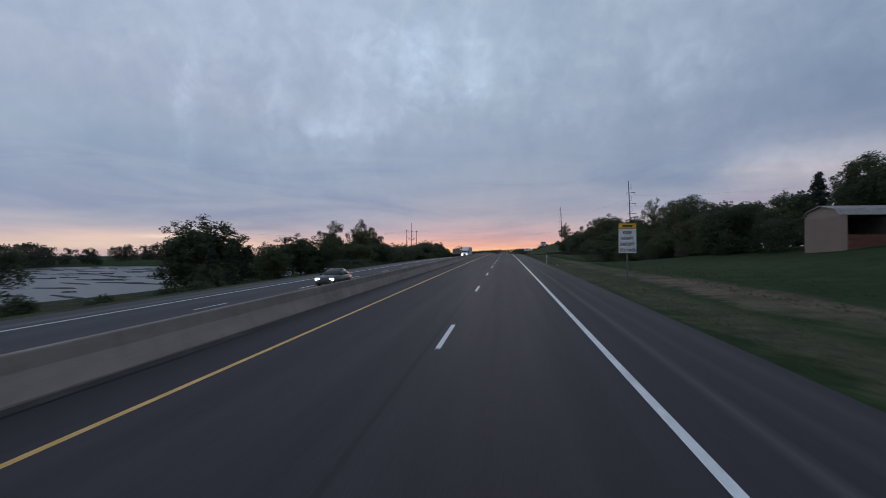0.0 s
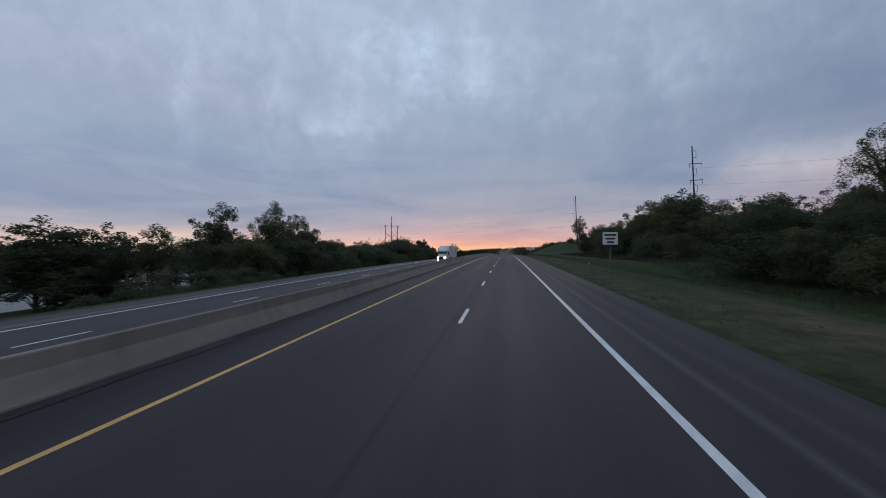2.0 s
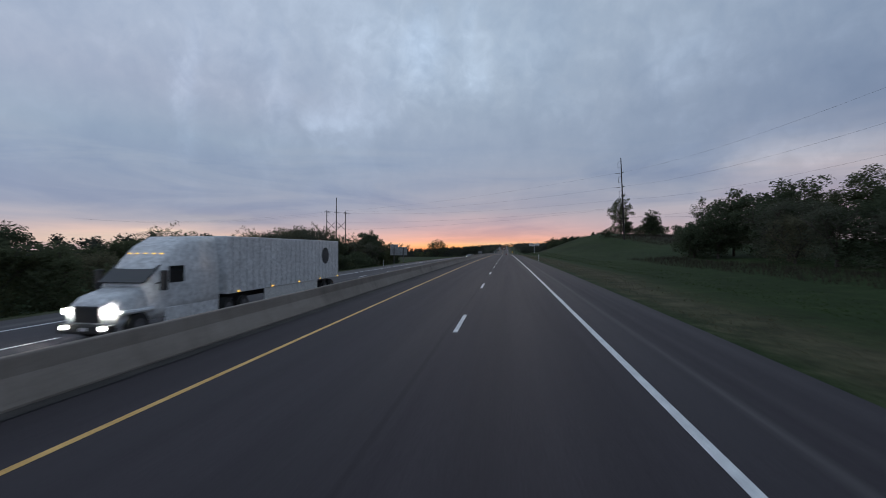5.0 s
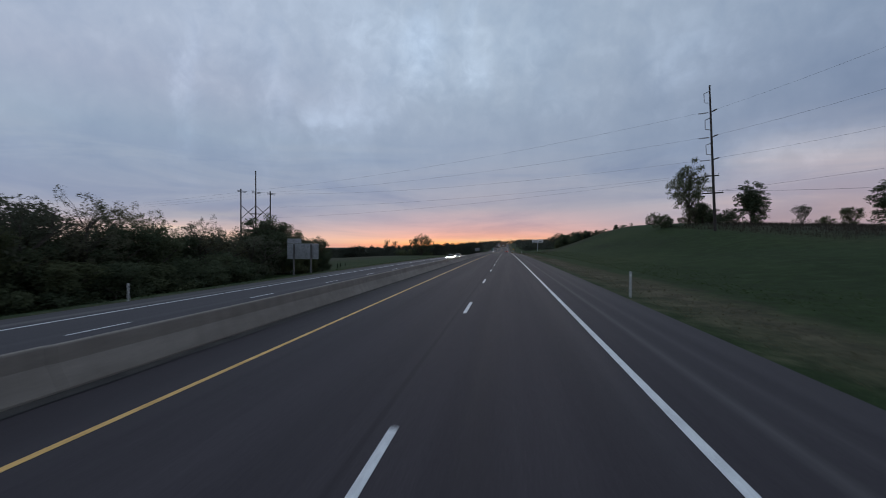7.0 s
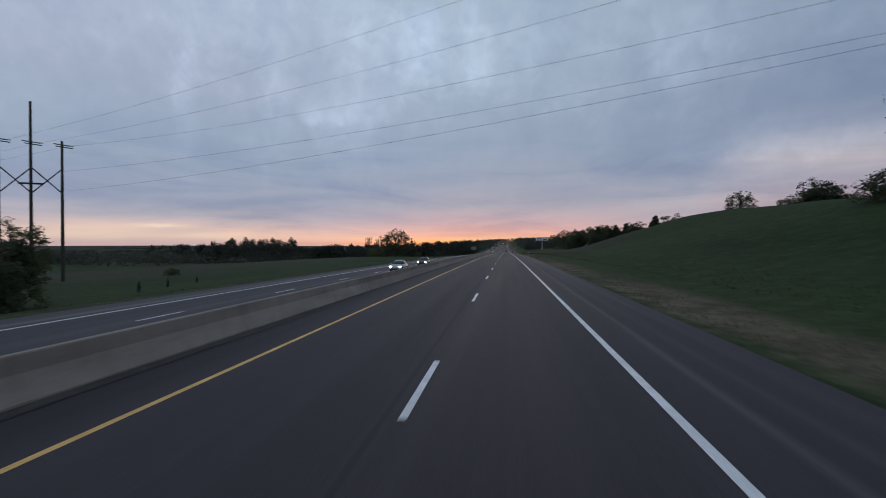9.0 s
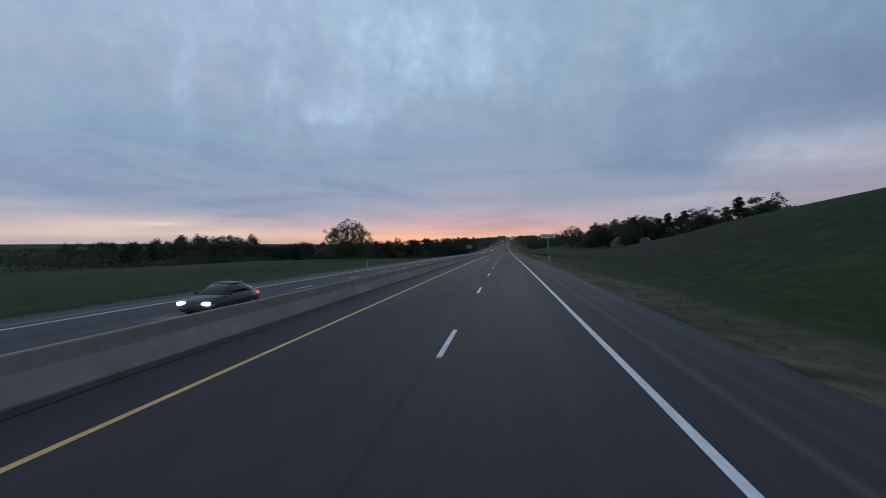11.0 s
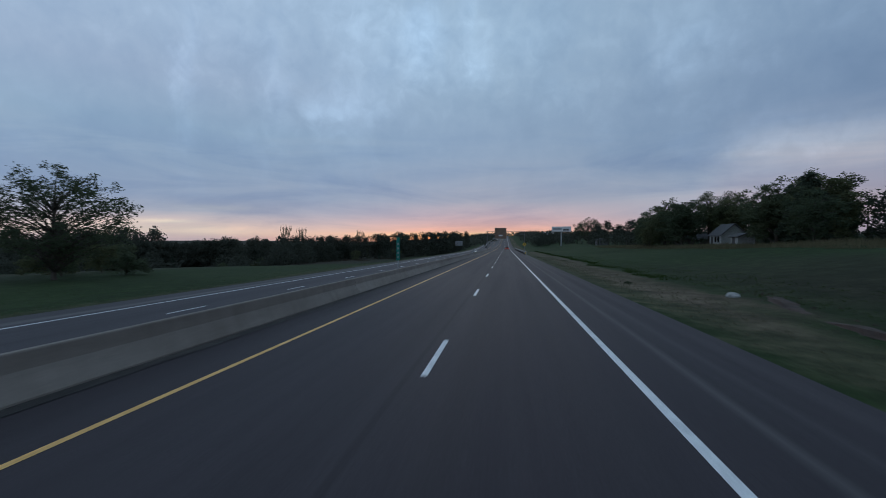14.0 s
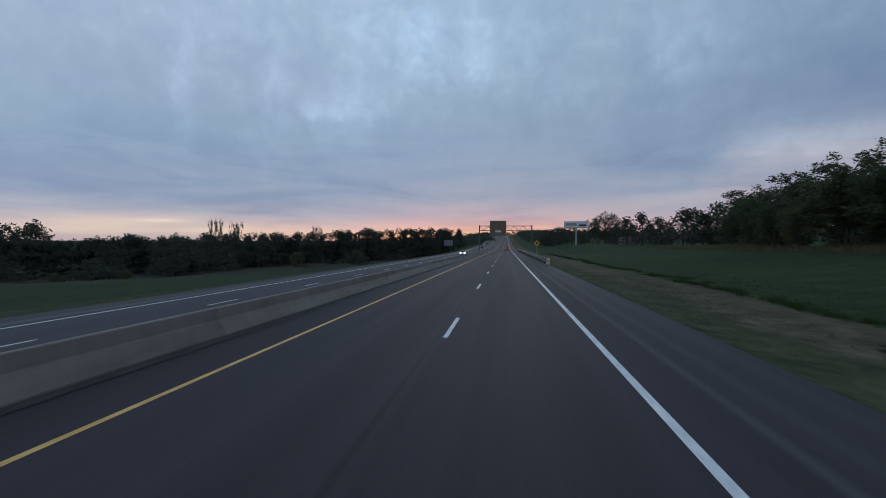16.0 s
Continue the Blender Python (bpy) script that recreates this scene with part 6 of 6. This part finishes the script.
home = gable_house("house", 45.4, 501.1, 90, 5.0, 4.8, 2.45, 4.65, M["house_white"], M["shingle"], "small white gabled house with a grey shingle roof",
                   [("window", -1.4, 1, 0.9, 0.8, 1.2), ("window", -0.2, 1, 0.9, 0.8, 1.2), ("door", 1.3, 1, 0.0, 0.9, 2.05)])
for wz in (0.75, 1.6):
    fr = part("window", box(-2.56, -2.49, -2.0, -1.0, wz, wz + 0.75, 0.01), M["house_white"], home)
    part("pane", box(-2.57, -2.50, -1.92, -1.08, wz + 0.07, wz + 0.68), M["glass_dark"], fr)
gable_house("shed", 42.2, 489.0, 90, 2.6, 2.8, 1.7, 2.3, M["house_white"], M["shingle"], "small pale shed beside the white house", [("door", 0.2, 1, 0.0, 0.9, 1.6)])
gable_house("farmhouse", 55.0, 467.0, 54, 9.0, 7.6, 2.8, 6.8, M["dark_wood"], M["shingle"], "farmhouse with dark walls under a steep grey roof",
            [("window", -2.5, 1, 0.9, 1.0, 1.2), ("door", 0.5, 1, 0.0, 0.95, 2.05), ("window", 2.8, 1, 0.9, 1.0, 1.2)])
gable_house("farm_shed", 49.0, 524.0, 8, 9.0, 5.0, 2.3, 3.5, M["dark_wood"], M["shingle"], "long low dark shed among the farmyard trees", [("door", -1.5, -1, 0.0, 1.0, 2.0)])
gable_house("farm_shed", 60.0, 688.0, 84, 13.0, 7.0, 3.0, 4.4, M["hut_metal"], M["shingle"], "long grey farm shed in the distance", [("door", 0.0, -1, 0.0, 3.0, 2.6)])
gable_house("farm_shed", 78.0, 690.0, 80, 9.0, 6.0, 2.6, 4.0, M["dark_wood"], M["shingle"], "dark farm shed in the distance", [("door", 0.0, -1, 0.0, 2.4, 2.3)])


def quonset(x, y, turn):
    g = ground_z(x, y)
    t = thing("storage_hut", x, y, g, turn, "small arched grey metal storage hut", "hut")
    n, r, ln = 14, 1.25, 2.2
    bm = bmesh.new()
    rows = []
    ribs = 36
    for j in range(ribs + 1):
        yy = -ln + 2 * ln * j / ribs
        rr = r + (0.03 if j % 2 else 0.0)
        rows.append([bm.verts.new((rr * math.cos(math.pi * i / n), yy, 1.5 + rr * 0.98 * math.sin(math.pi * i / n) if 0 < i < n else -0.3)) for i in range(n + 1)])
    for a, b in zip(rows, rows[1:]):
        for i in range(n):
            bm.faces.new((a[i], a[i + 1], b[i + 1], b[i]))
    part("shell", bm, M["hut_metal"], t)
    for yy in (-ln + 0.1, ln - 0.1):
        bm = bmesh.new()
        rim = [((r - 0.05) * math.cos(math.pi * i / n), 1.5 + (r - 0.05) * 0.98 * math.sin(math.pi * i / n) if 0 < i < n else -0.3) for i in range(n + 1)]
        front, back = [bm.verts.new((px, yy - 0.03, pz)) for px, pz in rim], [bm.verts.new((px, yy + 0.03, pz)) for px, pz in rim]
        bm.faces.new(front)
        bm.faces.new(back[::-1])
        for i in range(n + 1):
            j = (i + 1) % (n + 1)
            bm.faces.new((front[i], back[i], back[j], front[j]))
        part("end_wall", bm, M["hut_metal"], t)
    part("door", box(-0.6, 0.6, -ln + 0.03, -ln + 0.09, 0.0, 2.0, 0.01), M["hut_metal"], t)


quonset(41.9, 456.3, -28)


def hay_barn(x, y, turn):
    """Tan metal carport barn: closed end bay, open side under a shallow gambrel roof, board wall at the back."""
    g = ground_z(x, y)
    t = thing("barn", x, y, g, turn, "tan ribbed metal barn with an open side and red-brown boards", "barn")
    L, W, E, R = 12.0, 4.2, 3.1, 3.95
    cut = [(-W / 2, E - 0.1), (-W / 2 + 0.5, E + 0.45), (0, R), (W / 2 - 0.5, E + 0.45), (W / 2, E - 0.1), (W / 2 - 0.04, E - 0.12), (W / 2 - 0.53, E + 0.4), (0, R - 0.08), (-W / 2 + 0.53, E + 0.4), (-W / 2 + 0.04, E - 0.12)]
    part("roof", prism(cut, -0.2, L + 0.2), M["roof_metal"], t)
    end = [(-W / 2 + 0.06, -0.5), (W / 2 - 0.06, -0.5), (W / 2 - 0.06, E - 0.12), (W / 2 - 0.55, E + 0.38), (0, R - 0.1), (-W / 2 + 0.55, E + 0.38), (-W / 2 + 0.06, E - 0.12)]
    wall = part("end_wall", prism(end, 0.0, 0.08), M["tan_metal"], t)
    for i in range(20):
        yy = -W / 2 + 0.2 + i * (W - 0.4) / 19
        part("rib", box(-0.03, -0.002, yy - 0.03, yy + 0.03, -0.3, E - 0.2, 0.0), M["tan_metal"], wall)
    part("side_wall", box(0.08, 0.45, -W / 2 + 0.06, -W / 2 + 0.14, -0.5, E - 0.12), M["tan_metal"], t)
    part("partition", box(3.4, 3.48, -W / 2 + 0.06, W / 2 - 0.06, -0.5, E - 0.2), M["dark_wood"], t)
    part("back_wall", box(0.08, L, W / 2 - 0.14, W / 2 - 0.06, -0.5, E - 0.12), M["dark_wood"], t)
    for i in range(7):
        part("board", box(0.5, L, -W / 2 + 0.1, -W / 2 + 0.13, 0.02 + 0.2 * i, 0.2 + 0.2 * i, 0.004), M["red_wood"], t)
    part("far_wall", prism(end, L - 0.08, L), M["tan_metal"], t)
    for xx in (5.6, 8.8, 11.8):
        part("post", box(xx - 0.08, xx + 0.08, -W / 2 + 0.14, -W / 2 + 0.3, -0.5, E - 0.1, 0.01), M["dark_wood"], t)


hay_barn(26.8, 41.0, 2)


def field_gate(x, y, turn):
    g = ground_z(x, y)
    t = thing("field_gate", x, y, g, turn, "pale swing bar with a sagging brace between two posts", "gate")
    for s in (-1.35, 1.35):
        part("post", tube((s, 0, -0.4), (s, 0, 1.3), 0.045, 0.045, 8), M["wood_pole"], t)
    for zz in (1.2,):
        part("bar", tube((-1.3, 0, zz), (1.3, 0, zz), 0.03, 0.03, 6), M["sign_back"], t)
    part("brace", tube((-1.3, 0.03, 0.35), (1.3, 0.03, 1.2), 0.025, 0.025, 6), M["sign_back"], t)


field_gate(25.0, 128.0, 10)


def litter(x, y, size, label, category, mat, seed):
    rng = random.Random(seed)
    bm = bmesh.new()
    bmesh.ops.create_icosphere(bm, subdivisions=2, radius=size)
    for v in bm.verts:
        v.co *= 1 + 0.45 * noise.noise(v.co * 3.1 / size * 0.4 + Vector((seed, 0, 0)))
        v.co.z *= 0.6
    ob = part(category.replace(" ", "_"), bm, mat, None)
    ob.matrix_world = pose(x, y, ground_z(x, y) + size * 0.25, 0, 0, rng.uniform(0, 360))
    tagged(ob, label, category)


litter(6.35, 54.8, 0.20, "pale broken stone lying on the roadside grass", "stone", M["house_white"], 3)
litter(10.6, 146.0, 0.14, "small pale stone in the verge grass", "stone", M["house_white"], 8)
litter(10.4, 426.0, 0.26, "pale broken stone on bare soil beside the verge", "stone", M["house_white"], 6)
litter(11.2, 119.0, 0.14, "small pale stone in the verge grass", "stone", M["house_white"], 5)

# ---- vehicles ----


def wheel(parent, x, y, r, w):
    bm = bmesh.new()
    bmesh.ops.create_cone(bm, cap_ends=True, segments=24, radius1=r, radius2=r, depth=w, matrix=Matrix.Rotation(math.pi / 2, 4, "Y"))
    bmesh.ops.bevel(bm, geom=[e for e in bm.edges if len(e.link_faces) == 2 and any(len(f.verts) > 4 for f in e.link_faces)], offset=w * 0.18, segments=2, affect="EDGES")
    ty = part("wheel", bm, M["rubber"], parent)
    ty.matrix_local = pose(x, y, r)
    bm = bmesh.new()
    bmesh.ops.create_cone(bm, cap_ends=True, segments=18, radius1=r * 0.62, radius2=r * 0.5, depth=w * 1.04, matrix=Matrix.Rotation(math.pi / 2, 4, "Y"))
    part("rim", bm, M["chrome"], ty)


def loft(sections):
    """A closed body from cross sections along y: (y, half width at sill, half width at top, z0, z1, top bulge)."""
    bm = bmesh.new()
    rows = []
    for y, w0, w1, z0, z1 in sections:
        zm = z0 + (z1 - z0) * 0.55
        half = [(w0 * 0.94, z0), (w0, z0 + (z1 - z0) * 0.2), (w0 * 0.995, zm), (w1, z1 - (z1 - z0) * 0.08), (w1 * 0.86, z1), (0, z1 + 0.012)]
        pts = half + [(-a, b) for a, b in half[-2::-1]]
        rows.append([bm.verts.new((a, y, b)) for a, b in pts])
    n = len(rows[0])
    for a, b in zip(rows, rows[1:]):
        for i in range(n - 1):
            bm.faces.new((a[i], a[i + 1], b[i + 1], b[i]))
        bm.faces.new((a[n - 1], a[0], b[0], b[n - 1]))
    bm.faces.new(rows[0])
    bm.faces.new(rows[-1][::-1])
    bmesh.ops.recalc_face_normals(bm, faces=bm.faces)
    return bm


def car(x, y, z, turn, paint, label, lit):
    """A family car, nose towards local -y."""
    t = thing("car", x, y, z, turn, label, "car")
    body = part("body", loft([(-2.2, 0.70, 0.62, 0.32, 0.66), (-2.05, 0.84, 0.74, 0.22, 0.78), (-1.2, 0.90, 0.80, 0.2, 0.94), (-0.6, 0.91, 0.82, 0.2, 1.0), (1.2, 0.91, 0.82, 0.2, 1.02), (1.95, 0.88, 0.78, 0.24, 1.0), (2.2, 0.78, 0.68, 0.34, 0.9)]), paint, t, smooth=True)
    part("cabin", loft([(-0.95, 0.74, 0.66, 0.9, 0.98), (-0.15, 0.76, 0.60, 0.9, 1.44), (0.9, 0.77, 0.60, 0.9, 1.48), (1.7, 0.74, 0.62, 0.9, 1.18), (1.95, 0.7, 0.6, 0.9, 1.0)]), M["glass_dark"], t, "dark tinted windows", smooth=True)
    part("roof", loft([(-0.1, 0.58, 0.52, 1.42, 1.47), (0.4, 0.61, 0.55, 1.44, 1.52), (1.0, 0.59, 0.53, 1.42, 1.49)]), paint, t, smooth=True)
    for s in (-1, 1):
        part("headlight", box(s * 0.66 - 0.15, s * 0.66 + 0.15, -2.20, -2.08, 0.60, 0.73, 0.03), M["headlight"] if lit else M["chrome"], t, "lit headlight" if lit else "headlight")
        part("tail_light", box(s * 0.66 - 0.13, s * 0.66 + 0.13, 2.1, 2.21, 0.70, 0.86, 0.03), M["tail"], t, "red tail light")
        part("mirror", box(s * 0.98 - 0.1, s * 0.98 + 0.1, -0.75, -0.62, 0.95, 1.08, 0.03), paint, t)
        for yy in (-1.4, 1.35):
            wheel(t, s * 0.80, yy, 0.33, 0.22)
    part("bumper", box(-0.72, 0.72, -2.26, -2.16, 0.28, 0.46, 0.03), M["black_plastic"], t)
    part("number_plate", box(-0.16, 0.16, 2.20, 2.225, 0.52, 0.64, 0.004), M["sign_white"], t)


def semi_truck(x, y, z):
    """White tractor with sleeper and box trailer; nose towards -y."""
    t = thing("semi_truck", x, y, z, 0, "white semi truck with sleeper cab, box trailer and lit headlights", "truck")
    part("hood", loft([(0.0, 0.85, 0.72, 0.55, 1.35), (0.35, 1.0, 0.80, 0.5, 1.62), (1.7, 1.08, 0.92, 0.6, 1.95)]), M["truck_white"], t, smooth=True)
    cab = part("cab", loft([(1.5, 1.1, 0.98, 0.6, 2.0), (2.3, 1.18, 1.05, 0.6, 2.95), (2.9, 1.2, 1.05, 0.6, 3.5), (3.8, 1.22, 1.08, 0.6, 3.95), (5.6, 1.22, 1.1, 0.6, 4.0)]), M["truck_white"], t, smooth=True)
    ws = part("windscreen", box(-1.02, 1.02, -0.02, 0.02, -0.55, 0.52, 0.01), M["glass_dark"], cab)
    ws.matrix_local = pose(0, 1.82, 2.42, -50, 0, 0)
    for s in (-1, 1):
        part("side_window", box(s * 1.19 - 0.02, s * 1.19 + 0.02, 2.5, 3.3, 2.0, 2.7, 0.005), M["glass_dark"], cab)
        part("headlight", box(s * 0.82 - 0.16, s * 0.82 + 0.16, -0.04, 0.12, 1.02, 1.24, 0.04), M["headlight"], t, "lit headlight")
        part("fog_light", box(s * 0.80 - 0.13, s * 0.80 + 0.13, -0.17, -0.02, 0.48, 0.62, 0.03), M["headlight"], t, "lit lower lamp")
        mr = part("mirror", box(s * 1.5 - 0.12, s * 1.5 + 0.12, 1.75, 1.95, 1.75, 2.55, 0.04), M["black_plastic"], t)
        part("mirror_arm", tube((s * 1.05, 1.9, 2.0), (s * 1.45, 1.85, 2.1), 0.03, 0.03, 6), M["black_plastic"], mr)
        part("fender", box(s * 1.02 - 0.2, s * 1.02 + 0.2, 0.25, 1.75, 0.95, 1.12, 0.08), M["truck_white"], t)
        part("side_fairing", box(s * 1.15 - 0.04, s * 1.15 + 0.04, 2.3, 5.6, 0.3, 1.0, 0.03), M["truck_white"], t)
        wheel(t, s * 1.02, 1.05, 0.5, 0.30)
        for yy in (6.3, 7.6, 17.9, 19.2):
            wheel(t, s * 0.98, yy, 0.5, 0.5)
        part("side_skirt", box(s * 1.24 - 0.015, s * 1.24 + 0.015, 9.5, 16.5, 0.45, 1.2, 0.01), M["plastic_white"], t)
    for xx in (-0.75, -0.4, 0, 0.4, 0.75):
        part("marker_lamp", box(xx - 0.06, xx + 0.06, 2.54, 2.64, 3.17, 3.24, 0.02), M["marker"], cab, "amber marker lamp")
    part("grille", box(-0.55, 0.55, -0.05, 0.05, 0.72, 1.32, 0.04), M["black_plastic"], t)
    part("bumper", box(-1.12, 1.12, -0.14, 0.12, 0.32, 0.68, 0.06), M["black_plastic"], t)
    part("number_plate", box(-0.16, 0.16, -0.16, -0.142, 0.44, 0.56, 0.003), M["sign_white"], t)
    tr = part("trailer", box(-1.3, 1.3, 6.1, 20.4, 1.15, 4.05, 0.03), M["truck_white"], t)
    for i in range(24):
        for s in (-1, 1):
            part("panel_seam", box(s * 1.302 - 0.006, s * 1.302 + 0.006, 6.5 + 0.6 * i, 6.53 + 0.6 * i, 1.2, 4.0), M["galvanised"], tr)
    bm = bmesh.new()
    bmesh.ops.create_cone(bm, cap_ends=True, segments=28, radius1=0.62, radius2=0.62, depth=0.01, matrix=Matrix.Translation((1.312, 17.8, 2.9)) @ Matrix.Rotation(math.pi / 2, 4, "Y"))
    part("emblem", bm, M["shingle"], tr, "round dark emblem")
    for yy in (7.0, 10.3, 13.6, 16.9, 20.2):
        part("marker_lamp", box(1.30, 1.33, yy - 0.07, yy + 0.07, 1.18, 1.26), M["marker"], tr, "amber marker lamp")
    part("chassis", box(-0.5, 0.5, 0.3, 20.0, 0.75, 1.14, 0.02), M["black_plastic"], t)


def on_far(y):
    return road_z(y) + OPP


semi_truck(-15.1, 158.0, on_far(160))
car(-15.2, 37.0, on_far(37), 0, M["car_dark"], "dark grey car with lit headlights on the far carriageway", True)
car(-15.2, 320.0, on_far(320), 0, M["car_silver"], "silver car with lit headlights on the far carriageway", True)
car(-15.2, 339.0, on_far(339), 0, M["car_dark"], "dark car with lit headlights on the far carriageway", True)
car(-15.2, 617.0, on_far(617), 0, M["car_silver"], "silver car with lit headlights far down the road", True)
car(-15.2, 742.0, on_far(742), 0, M["car_dark"], "dark car with lit headlights far down the road", True)
car(0.45, 640.0, road_z(640), 180, M["car_red"], "dark red car seen from behind with tail lights on", False)
